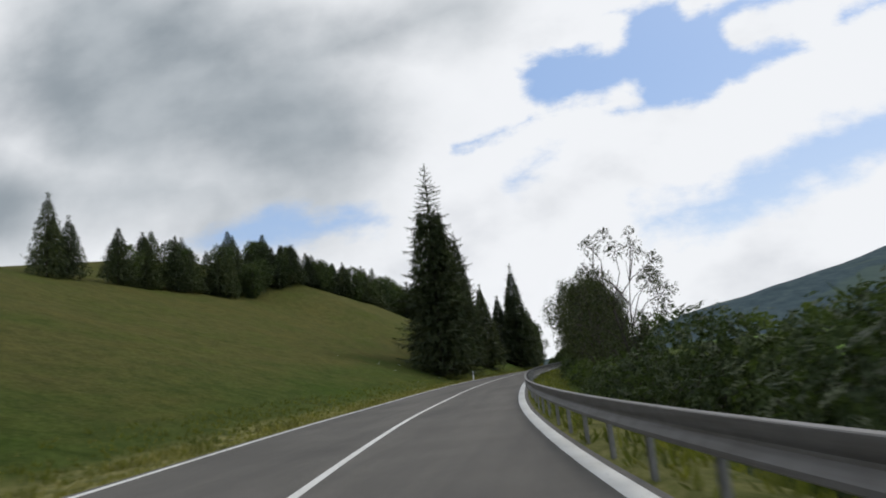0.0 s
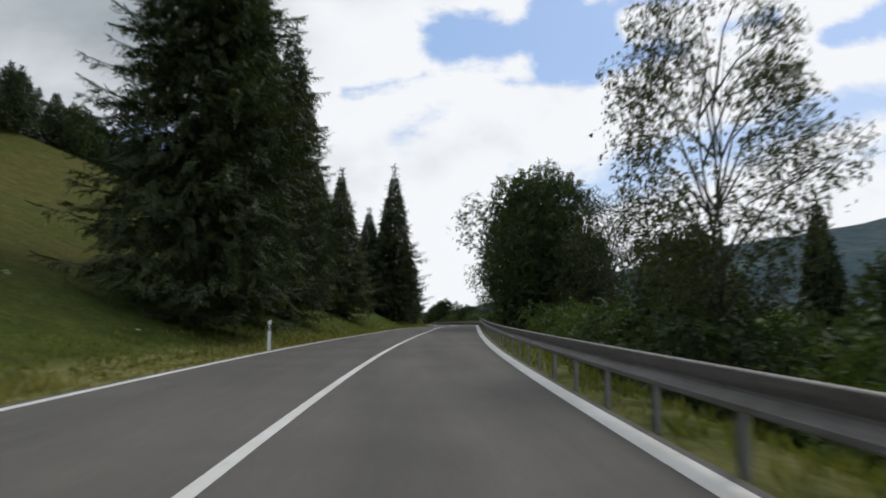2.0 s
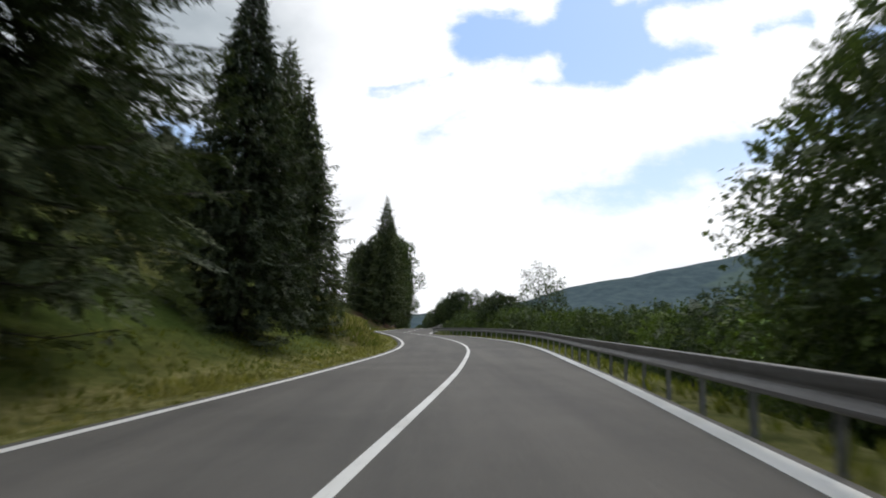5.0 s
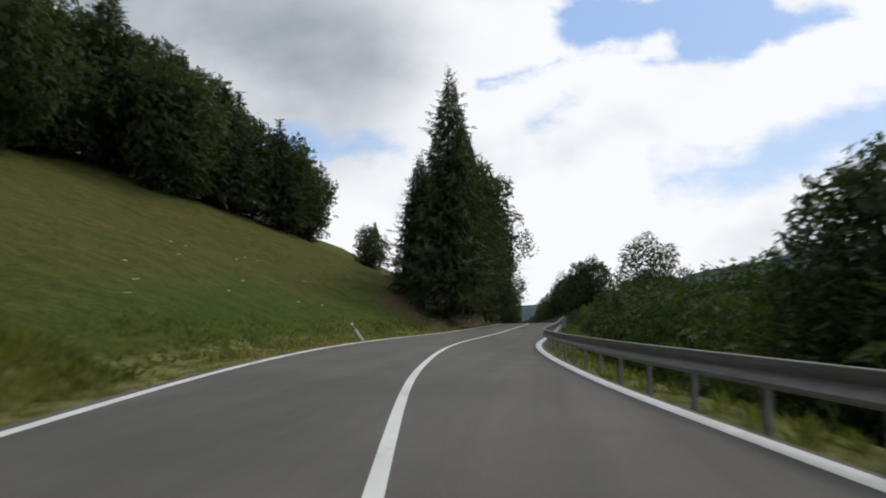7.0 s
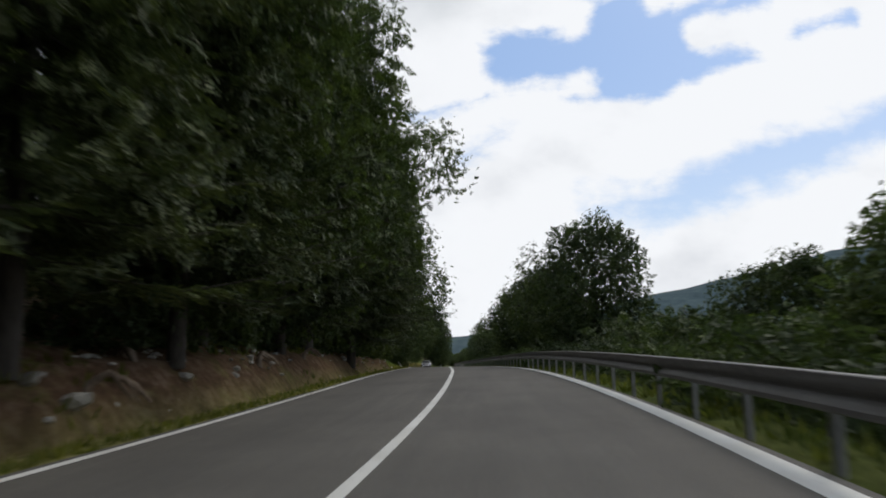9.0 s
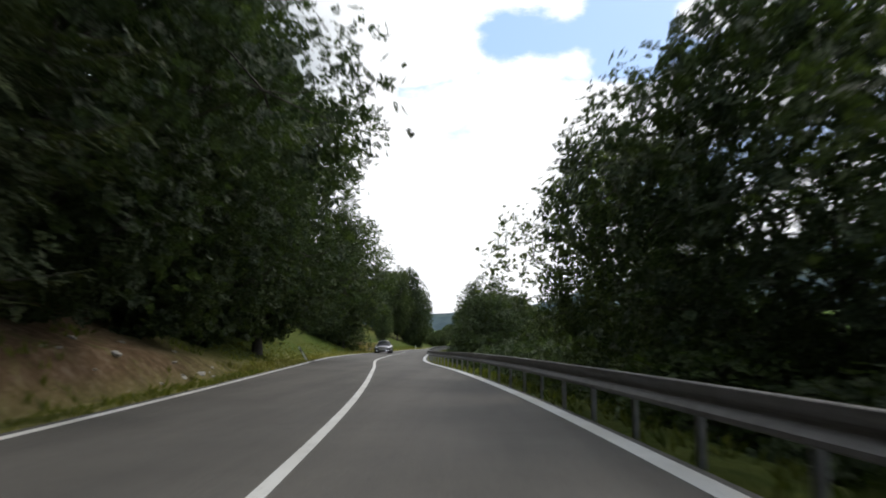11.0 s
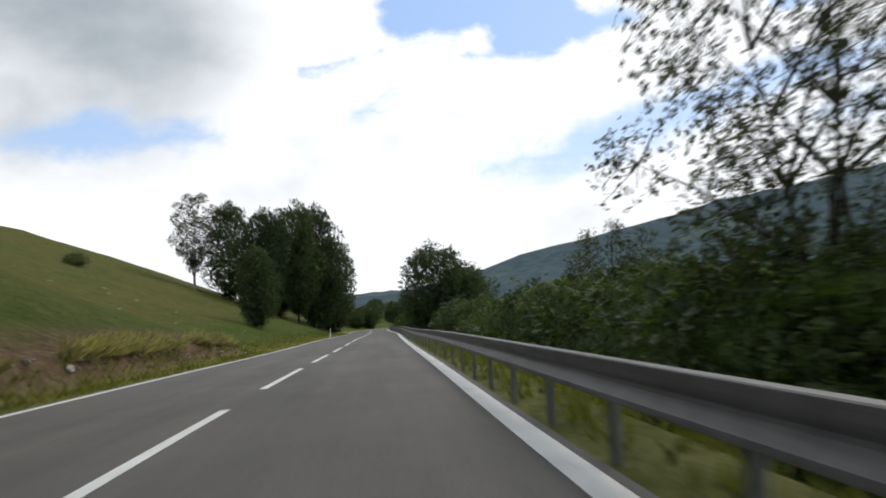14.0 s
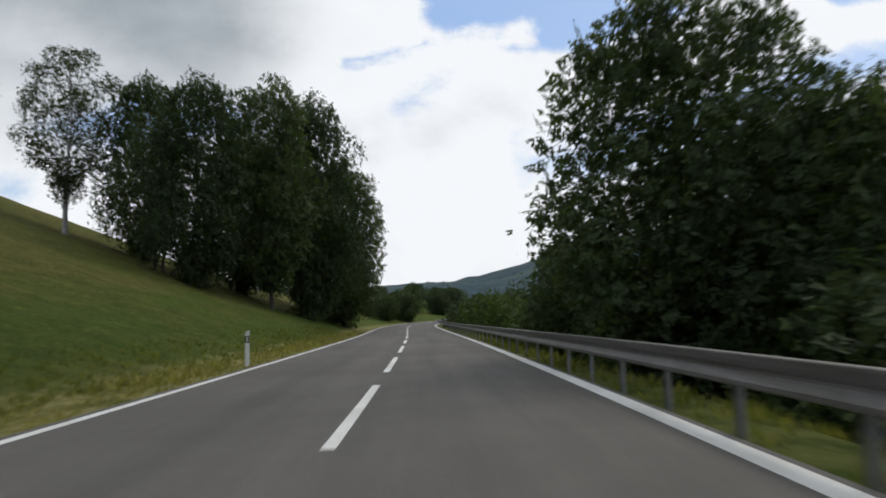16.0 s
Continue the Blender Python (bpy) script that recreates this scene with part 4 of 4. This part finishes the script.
ASH = [broadleaf_meshes(12.0, 4.0, 31, ASHLEAF, BARK, 0.16, 9000, 0.24, 34, (0.20, 0.34), stems=3, egg=0.62, inner=0, stray=0.25, twigs=9), broadleaf_meshes(11.0, 3.2, 32, ASHLEAF, BARK, 0.22, 3800, 0.25, 24, (0.16, 0.30), stems=2, egg=0.62, inner=0, stray=0.25, twigs=9)]
BIRCHES = [broadleaf_meshes(14.0, 3.2, 41, ASHLEAF, BIRCH, 0.20, 7600, 0.27, 28, (0.20, 0.34), egg=0.55, inner=900, core=0.45, stray=0.22, twigs=7)]
BUSH = [broadleaf_meshes(4.0, 2.8, 51, SHRUB, BARK, 0.02, 1300, 0.28, 13, (0.28, 0.46), stems=3, egg=0.45, inner=260, core=0.55, stray=0.16, twigs=2), broadleaf_meshes(3.2, 2.6, 52, LEAF, BARK, 0.02, 1300, 0.27, 13, (0.28, 0.46), stems=3, egg=0.45, inner=260, core=0.5, stray=0.16, twigs=2)]
KINDS = {
    "S": (SPRUCE, "spruce_tree", "tall dark green spruce with drooping branches", "spruce", (24, 20, 18, 22, 14, 14, 21)),
    "B": (BROAD, "broadleaf_tree", "dense dark green broadleaf tree in full leaf", "tree", (14, 16, 12, 12, 17, 16, 16)),
    "A": (ASH, "ash_tree", "thin-crowned ash tree with branches showing through sparse leaves", "tree", (12, 11)),
    "K": (BIRCHES, "birch_tree", "slender birch with hanging grey-green foliage", "birch", (14,)),
    "H": (BUSH, "shrub", "low leafy green shrub on the embankment", "shrub", (4.0, 3.2)),
}


def put(kind, which, y, off, tall, wide=1.0, label="", group=""):
    sets, name, text, cat, heights = KINDS[kind]
    p = road_point(y, off)
    rnd = random.Random(int(y * 13 + off * 101))
    return plant(name, sets[which], p[0], p[1], label or text, cat, group, tall / heights[which], rnd.uniform(0, 360), 0.15, wide)


for row in TREES:
    put(*row)

# the wood along the top of the meadow, and the thicket below the guardrail
rnd = random.Random(7)
for y0, y1, o0, o1, h0, h1, gap in WOODS:
    y = y0
    while y < y1:
        tall = rnd.uniform(h0, h1)
        off = -rnd.uniform(o0, o1)
        if rnd.random() < (0.7 if y < 210 else 0.4):
            put("S", rnd.choice((4, 4, 5)), y, off, tall, rnd.uniform(1.05, 1.4), "dark spruce at the upper edge of the meadow", "wood above the meadow")
        else:
            put("B", 3, y, off, tall * 0.9, 1.1, "broadleaf tree at the upper edge of the meadow", "wood above the meadow")
        y += gap * rnd.uniform(0.45, 1.05)
for y0, y1, o0, o1, top, fresh in THICKET:
    y = y0
    while y < y1:
        off = rnd.uniform(o0, o1)
        p = road_point(y, off)
        tall = max(2.0, (p[2] + top * rnd.uniform(0.75, 1.12)) - ground_z(p[0], p[1]))
        which = 0 if rnd.random() < fresh else 1
        put("H", which, y, off, tall, 1.15 * (3.4 / tall) ** 0.35, "leafy green shrub on the slope below the guardrail" if which == 0 else "dark green shrub on the slope below the guardrail", "thicket below the guardrail")
        y += rnd.uniform(2.4, 4.6)

# ---------------------------------------------------------------- the oncoming car
def loft(sections, close_ends=True):
    """Skin over closed cross-sections, each a list of points of the same length."""
    verts, faces, n = [], [], len(sections[0])
    for s in sections:
        verts.extend(s)
    for r in range(len(sections) - 1):
        for c in range(n):
            c2 = (c + 1) % n
            faces.append((r * n + c, r * n + c2, (r + 1) * n + c2, (r + 1) * n + c))
    if close_ends:
        faces += [tuple(reversed(range(n))), tuple(range((len(sections) - 1) * n, len(sections) * n))]
    return verts, faces


def ring(y, half, crown=0.03):
    """A whole cross-section from its right half, top to bottom."""
    pts = [(x, y, z) for x, z in half]
    return pts + [(-x, y, z) for x, z in reversed(half) if x > 1e-6]


def box_mesh(name, size, material, bevel=0.01):
    bm = bmesh.new()
    bmesh.ops.create_cube(bm, size=1, matrix=Matrix.Diagonal((*size, 1)))
    if bevel:
        bmesh.ops.bevel(bm, geom=bm.edges[:], offset=bevel, segments=2, affect="EDGES")
    return from_bm(name, bm, material)


def disc_mesh(name, radius, depth, material, sides=28, bevel=0.0, hole=0.0):
    bm = bmesh.new()
    if hole:
        prof = [(hole, -depth / 2), (radius - bevel, -depth / 2), (radius, -depth / 2 + bevel), (radius, depth / 2 - bevel), (radius - bevel, depth / 2), (hole, depth / 2)]
        rings = [[bm.verts.new((x, r * math.cos(2 * math.pi * k / sides), r * math.sin(2 * math.pi * k / sides))) for r, x in prof] for k in range(sides)]
        for k in range(sides):
            a, b = rings[k], rings[(k + 1) % sides]
            for i in range(len(prof)):
                j = (i + 1) % len(prof)
                bm.faces.new((a[i], a[j], b[j], b[i]))
    else:
        bmesh.ops.create_cone(bm, cap_ends=True, segments=sides, radius1=radius, radius2=radius, depth=depth, matrix=Matrix.Rotation(math.pi / 2, 4, "Y"))
    return from_bm(name, bm, material, False)


def lamp_material(name, colour, strength):
    mat, nt, b = shader(name)
    b.inputs["Base Color"].default_value = (*colour, 1)
    b.inputs["Emission Color"].default_value = (*colour, 1)
    b.inputs["Emission Strength"].default_value = strength
    return mat


def make_car(y, off):
    """A dark saloon on its lane, its nose towards -y."""
    paint = plain_material("black_car_paint", (0.012, 0.011, 0.013), 0.16, 0.0, 0.1, 3.0, 0, 0.7)
    paint.node_tree.nodes["Principled BSDF"].inputs["Specular IOR Level"].default_value = 0.5
    glass = plain_material("dark_glass", (0.008, 0.009, 0.010), 0.06, 0.0, 0.05)
    chrome = plain_material("chrome", (0.7, 0.7, 0.7), 0.18, 1.0, 0.05)
    rubber = plain_material("tyre_rubber", (0.018, 0.018, 0.018), 0.85)
    alloy = plain_material("alloy_rim", (0.42, 0.42, 0.43), 0.35, 0.8, 0.1)
    lens = plain_material("clear_lamp_lens", (0.55, 0.56, 0.58), 0.12, 0.3, 0.1)
    bright = lamp_material("lit_lamp", (0.85, 0.90, 1.0), 4.0)
    plate_white, ink = plain_material("plate_white", (0.72, 0.72, 0.70), 0.5), plain_material("plate_ink", (0.03, 0.03, 0.035), 0.6)
    p = road_point(y, off)
    car = thing("car", "black saloon car with fog lamps lit, driving on the asphalt", "car", m=pose(*p, 0, 0, heading(y)))
    rows = [(-2.36, 0.60, 0.36, 0.56, 0.60), (-2.30, 0.78, 0.22, 0.64, 0.68), (-2.10, 0.87, 0.19, 0.72, 0.75), (-1.75, 0.905, 0.18, 0.78, 0.83), (-1.35, 0.915, 0.18, 0.83, 0.90), (-0.95, 0.915, 0.18, 0.88, 0.95), (-0.4, 0.92, 0.18, 0.92, 0.95),
            (0.4, 0.92, 0.18, 0.94, 0.97), (1.1, 0.92, 0.18, 0.96, 0.99), (1.6, 0.91, 0.19, 0.97, 1.02), (2.1, 0.87, 0.24, 0.95, 1.03), (2.33, 0.80, 0.30, 0.88, 0.98), (2.40, 0.66, 0.38, 0.80, 0.86)]
    secs = []
    for yy, w, zb, zs, zt in rows:
        zm = 0.5 * zb + 0.5 * zs
        secs.append(ring(yy, [(0.0, zt), (w * 0.45, zt - 0.008), (w * 0.80, zt - 0.035), (w * 0.95, zs), (w, zm + 0.06), (w * 0.985, zm - 0.10), (w * 0.95, zb + 0.05), (w * 0.80, zb), (0.0, zb)]))
    part("body", mesh_of("car_body", *loft(secs), paint, True), car)
    top = [(-1.02, 0.74, 0.93, 0.94), (-0.62, 0.70, 1.14, 1.17), (-0.22, 0.63, 1.35, 1.385), (0.15, 0.60, 1.41, 1.45), (0.65, 0.60, 1.40, 1.44), (1.10, 0.62, 1.31, 1.345), (1.50, 0.66, 1.14, 1.17), (1.82, 0.70, 1.00, 1.02)]
    gl = []
    for yy, w, zs, zt in top:
        base = 0.90
        gl.append(ring(yy, [(0.0, zt), (w * 0.6, zt - 0.006), (w * 0.93, zs), (w * 0.93 + 0.45 * (zs - base) * 0.30 + 0.02, 0.5 * (zs + base)), (0.86, base), (0.0, base)]))
    part("cabin_glass", mesh_of("car_windows", *loft(gl), glass, True), car, label="dark tinted window glass")
    rf = [[(x, yy, z + 0.008) for x, z in ((-w * 0.94, zs), (-w * 0.6, zt), (0, zt + 0.006), (w * 0.6, zt), (w * 0.94, zs))] + [(x, yy, z - 0.01) for x, z in ((w * 0.94, zs), (w * 0.6, zt), (0, zt), (-w * 0.6, zt), (-w * 0.94, zs))] for yy, w, zs, zt in top[2:6]]
    part("roof", mesh_of("car_roof", *loft(rf), paint, True), car)
    for sx in (-1, 1):
        for pts in ([(0.85, -1.02, 0.91), (0.70, -0.60, 1.16), (0.61, -0.22, 1.37)], [(0.60, 1.10, 1.32), (0.67, 1.50, 1.15), (0.74, 1.84, 0.99)], [(0.79, 0.30, 0.93), (0.69, 0.30, 1.20), (0.60, 0.30, 1.42)]):
            v, f = tube([(sx * a, b, c) for a, b, c in pts], [0.032, 0.03, 0.028], 6)
            part("pillar", mesh_of("pillar", v, f, paint, True), car)
        part("mirror", box_mesh("mirror", (0.22, 0.12, 0.14), paint, 0.045), car, pose(sx * 1.0, -0.72, 0.99))
        v, f = loft([[(sx * 0.52, -2.315, 0.61), (sx * 0.52, -2.335, 0.66), (sx * 0.60, -2.2, 0.71), (sx * 0.60, -2.2, 0.62)], [(sx * 0.74, -2.27, 0.60), (sx * 0.76, -2.25, 0.69), (sx * 0.78, -2.1, 0.73), (sx * 0.78, -2.1, 0.62)],
                     [(sx * 0.875, -2.02, 0.63), (sx * 0.875, -1.98, 0.73), (sx * 0.86, -1.85, 0.77), (sx * 0.86, -1.9, 0.65)]])
        part("headlight", mesh_of("headlight", v, f, lens, True), car, label="clear angular headlight")
        part("fog_lamp", box_mesh("fog_lamp", (0.15, 0.05, 0.07), bright, 0.02), car, pose(sx * 0.58, -2.335, 0.36), "lit white fog lamp")
        for wy in (-1.42, 1.36):
            part("wheel_arch", disc_mesh("wheel_arch", 0.37, 0.30, rubber), car, pose(sx * 0.775, wy, 0.34))
            wheel = part("wheel", disc_mesh("hub", 0.07, 0.24, alloy, 14), car, pose(sx * 0.83, wy, 0.325))
            part("tyre", disc_mesh("tyre", 0.325, 0.215, rubber, 32, 0.03, 0.21), wheel)
            part("rim", disc_mesh("rim", 0.215, 0.19, alloy, 28, 0.01, 0.175), wheel)
            for k in range(5):
                part("spoke", box_mesh("spoke", (0.05, 0.055, 0.19), alloy, 0.012), wheel, Matrix.Rotation(2 * math.pi * k / 5, 4, "X") @ Matrix.Translation((sx * 0.075, 0, 0.1)))
    grille = part("grille", box_mesh("grille", (0.98, 0.05, 0.20), ink, 0.03), car, pose(0, -2.33, 0.56))
    for k in range(3):
        part("grille_bar", box_mesh("grille_bar", (0.92, 0.02, 0.018), chrome, 0.005), grille, pose(0, -0.03, -0.06 + 0.06 * k))
    part("emblem", disc_mesh("emblem", 0.055, 0.02, chrome, 16), grille, pose(0, -0.04, 0.0, rz=90))
    part("lower_intake", box_mesh("lower_intake", (1.0, 0.06, 0.12), ink, 0.03), car, pose(0, -2.325, 0.30))
    plate = part("number_plate", box_mesh("number_plate", (0.52, 0.02, 0.11), plate_white, 0.006), car, pose(0, -2.372, 0.45), "white number plate")
    for k in range(6):
        part("plate_bar", box_mesh("plate_bar", (0.045, 0.008, 0.06), ink, 0.0), plate, pose(-0.19 + 0.075 * k + 0.02 * (k > 1), -0.012, 0))


make_car(395.3, -1.95)


# ---------------------------------------------------------------- grass along the road
def grass_strip(name, label, y0, y1, o0, o1, count, tall, material, seed, bunch=0.0, lean=0.0, thin=1.0):
    """Tufts of blades standing on the ground beside the road."""
    rng = np.random.default_rng(seed)
    ys = rng.uniform(y0, y1, count)
    offs = o1 + (o0 - o1) * rng.uniform(0, 1, count) ** thin
    if bunch:
        keep = np.array([noise.noise((a * 0.22, b * 0.5, seed)) > bunch for a, b in zip(ys, offs)])
        ys, offs = ys[keep], offs[keep]
    base = np.array([(float(np.interp(y, LINE_Y, LINE_X)) + o, y) for y, o in zip(ys, offs)])
    z = np.array([ground_z(x, y) - 0.03 for x, y in base])
    base = np.column_stack([base, z])
    per = 4
    base = np.repeat(base, per, 0) + rng.normal(0, 0.06, (len(base) * per, 3)) * (1, 1, 0.1)
    way = np.column_stack([lean + rng.normal(0, 0.5, len(base)), rng.normal(0, 0.5, len(base)), np.ones(len(base))])
    ln = tall * rng.uniform(0.45, 1.3, len(base))
    thing(name, label, "grass", kind="stuff", data=quads_mesh(name, kites(base, way, ln, 0.03 + 0.10 * ln, rng), material))


LUSH_BLADE = foliage_material("lush_grass_blades", (0.056, 0.078, 0.018), (0.150, 0.160, 0.048), 0.45, 0.1)
STRAW = foliage_material("dry_straw", (0.24, 0.21, 0.10), (0.46, 0.40, 0.22), 0.35, 0.1)
GREEN_BLADE = foliage_material("green_grass_blades", (0.105, 0.122, 0.030), (0.20, 0.20, 0.062), 0.5, 0.1)
grass_strip("verge_grass", "mown yellow-green grass along the road verge", -12, 256, -6.0, -3.85, 5600, 0.13, BLADE, 11)
grass_strip("verge_grass", "mown yellow-green grass along the road verge", 338, 520, -6.0, -3.85, 4200, 0.13, BLADE, 18)
grass_strip("verge_grass", "thin grass at the foot of the earth bank", 256, 338, -4.9, -3.85, 1200, 0.18, GREEN_BLADE, 19)
for y0, y1, out, count, k in ((-12, 252, 6.4, 3900, 12), (252, 340, 4.9, 700, 26), (340, 520, 6.2, 2600, 27)):
    grass_strip("verge_grass", "short grass under the guardrail", y0, y1, 3.95, out, count, 0.24, LUSH_BLADE if k == 26 else GREEN_BLADE, k)
grass_strip("meadow_grass", "long green grass at the foot of the meadow bank", -12, 184, -8.6, -5.7, 4200, 0.20, GREEN_BLADE, 13, 0.0, 0.0, 1.5)
grass_strip("meadow_grass", "long green grass at the foot of the meadow bank", 206, 258, -8.6, -5.7, 1200, 0.20, GREEN_BLADE, 23, 0.0, 0.0, 1.5)
grass_strip("meadow_grass", "long green grass on the roadside bank", 345, 406, -8.6, -5.7, 1300, 0.20, GREEN_BLADE, 14, 0.0, 0.0, 1.5)
grass_strip("meadow_grass", "long green grass on the roadside bank", 437, 520, -8.6, -5.7, 1900, 0.20, GREEN_BLADE, 24, 0.0, 0.0, 1.5)
grass_strip("cut_grass", "pale heaps of cut grass drying on the verge", -12, 260, -5.9, -4.6, 5000, 0.30, BLADE, 15, 0.12)
grass_strip("cut_grass", "pale heaps of cut grass drying on the verge", 340, 520, -5.9, -4.6, 3500, 0.30, BLADE, 16, 0.12)
grass_strip("bank_weeds", "weeds and dry grass on the earth bank", 184, 340, -9, -5.2, 2600, 0.30, GREEN_BLADE, 17, 0.15)


grass_strip("dry_grass", "dry straw-coloured grass hanging over the cut bank", 406, 436, -6.9, -6.0, 1700, 0.50, STRAW, 21, -0.15, 1.1)
grass_strip("dry_grass", "dry straw-coloured grass on the stony bank", 181, 212, -9.0, -5.2, 1500, 0.42, STRAW, 22, 0.05, 0.4)
grass_strip("bank_weeds", "rank green weeds among the stones of the bank", 179, 214, -9.5, -5.0, 1900, 0.45, GREEN_BLADE, 28, 0.0, 0.3)
grass_strip("bank_weeds", "low green weeds along the foot of the cut bank", 405, 437, -5.9, -4.6, 700, 0.20, GREEN_BLADE, 25)


def make_flowers():
    """White umbels standing in the long grass of the meadow."""
    rng = np.random.default_rng(5)
    quads = []
    for y0, y1, o0, o1, count in ((190, 250, 9, 20, 34), (60, 130, 7, 15, 18), (405, 460, 8, 24, 24)):
        for _ in range(count):
            q = road_point(rng.uniform(y0, y1), -rng.uniform(o0, o1))
            head = np.array([q[0], q[1], ground_z(q[0], q[1]) + rng.uniform(0.3, 0.6)])
            base = head + rng.normal(0, 0.05, (7, 3)) * (1, 1, 0.2)
            quads.append(kites(base, rng.normal(0, 1, (7, 3)) * (1, 1, 0.25), 0.06, 0.05, rng))
    thing("meadow_flowers", "scattered white umbel flowers in the meadow grass", "flowers", kind="stuff", data=quads_mesh("meadow_flowers", np.concatenate(quads), WHITE))


make_flowers()


# ---------------------------------------------------------------- stones, roots and logs on the cut banks
def stone_mesh(seed):
    bm = bmesh.new()
    bmesh.ops.create_icosphere(bm, subdivisions=1, radius=0.5)
    r = random.Random(seed)
    for v in bm.verts:
        v.co *= r.uniform(0.62, 1.25)
        v.co.z *= 0.62
    return from_bm("stone", bm, STONE)


STONES = [stone_mesh(k) for k in range(7)]
rnd = random.Random(19)
for y0, y1, count, o0, o1 in ((258, 338, 135, 5.3, 7.2), (180, 207, 130, 5.3, 8.0), (409, 434, 26, 5.3, 6.3)):
    for _ in range(count):
        y, o = rnd.uniform(y0, y1), -rnd.uniform(o0, o1)
        q = road_point(y, o)
        r = rnd.uniform(0.08, 0.30) * (1.8 if rnd.random() < 0.10 else 1)
        ob = thing("stone", "pale broken limestone lying on the earth bank", "stone", "stones on the bank", m=pose(q[0], q[1], ground_z(q[0], q[1]) + 0.05 * r, rnd.uniform(-25, 25), rnd.uniform(-25, 25), rnd.uniform(0, 360)), data=rnd.choice(STONES))
        ob.scale = (r, r * rnd.uniform(0.6, 1), r * rnd.uniform(0.6, 1))


for y, o, r in ((270.2, -5.75, 0.75), (269.4, -6.0, 0.5), (275.0, -5.9, 0.45)):
    q = road_point(y, o)
    ob = thing("rock", "large pale limestone rock at the foot of the earth bank", "rock", m=pose(q[0], q[1], ground_z(q[0], q[1]) + 0.12 * r, 8, -12, 40 * y), data=STONES[int(y) % 7])
    ob.scale = (r, r * 0.8, r * 0.9)


def make_root(y, off, reach, turn):
    q = road_point(y, off)
    z = ground_z(q[0], q[1])
    r = random.Random(int(y))
    root = thing("root", "weathered bare root sticking out of the earth bank", "root", "roots on the bank", m=pose(q[0], q[1], z, rz=turn))
    v, f = tube([(0, 0, -0.1), (0.1, 0.05, 0.25 * reach), (0.35 * reach, 0.1, 0.42 * reach), (0.75 * reach, 0.0, 0.22 * reach), (reach, -0.1, -0.05)], [0.09, 0.08, 0.06, 0.05, 0.02], 7)
    part("main_root", mesh_of("main_root", v, f, ROOT, True), root)
    for k in range(3):
        a = r.uniform(0.2, 0.8)
        v, f = tube([(a * reach * 0.8, 0.05, 0.35 * reach), (a * reach, r.uniform(-0.4, 0.4), 0.2 * reach), (a * reach + 0.2, r.uniform(-0.6, 0.6), -0.05)], [0.04, 0.03, 0.01], 5)
        part("side_root", mesh_of("side_root", v, f, ROOT, True), root)


for row in ((270.5, -5.8, 1.1, 20), (273.5, -6.4, 0.8, 160), (281, -6.0, 0.9, 70), (288, -6.2, 0.8, 10)):
    make_root(*row)

q = road_point(272, -33.0)
log = thing("fallen_trunk", "pale barkless trunk leaning out of the wood's edge", "log", m=pose(q[0], q[1], ground_z(q[0], q[1])))
v, f = tube([(-3.5, 4.0, 4.2), (-1.5, 2.0, 2.2), (0.5, 0, 0.3)], [0.10, 0.13, 0.15], 8)
part("stem", mesh_of("stem", v, f, ROOT, True), log)

# rows of trees on the fields across the valley
rnd = random.Random(29)
for az, far, count, slant in ((12, 900, 8, 0.3), (17, 620, 7, -0.2), (21, 1040, 11, 0.25), (26, 760, 9, 0.4), (31, 1080, 10, -0.1), (36, 640, 7, 0.2), (42, 900, 9, 0.3)):
    x0, y0 = far * math.sin(radians(az)), 200 + far * math.cos(radians(az))
    for k in range(count):
        x = x0 + (k - count / 2) * rnd.uniform(3, 11)
        y = y0 + slant * (x - x0) + rnd.uniform(-5, 5)
        plant("field_tree", BROAD[3], x, y, "small dark tree in a row across the far fields", "tree", "trees on the far fields", rnd.uniform(0.35, 0.85), rnd.uniform(0, 360), 0.4, 1.3)
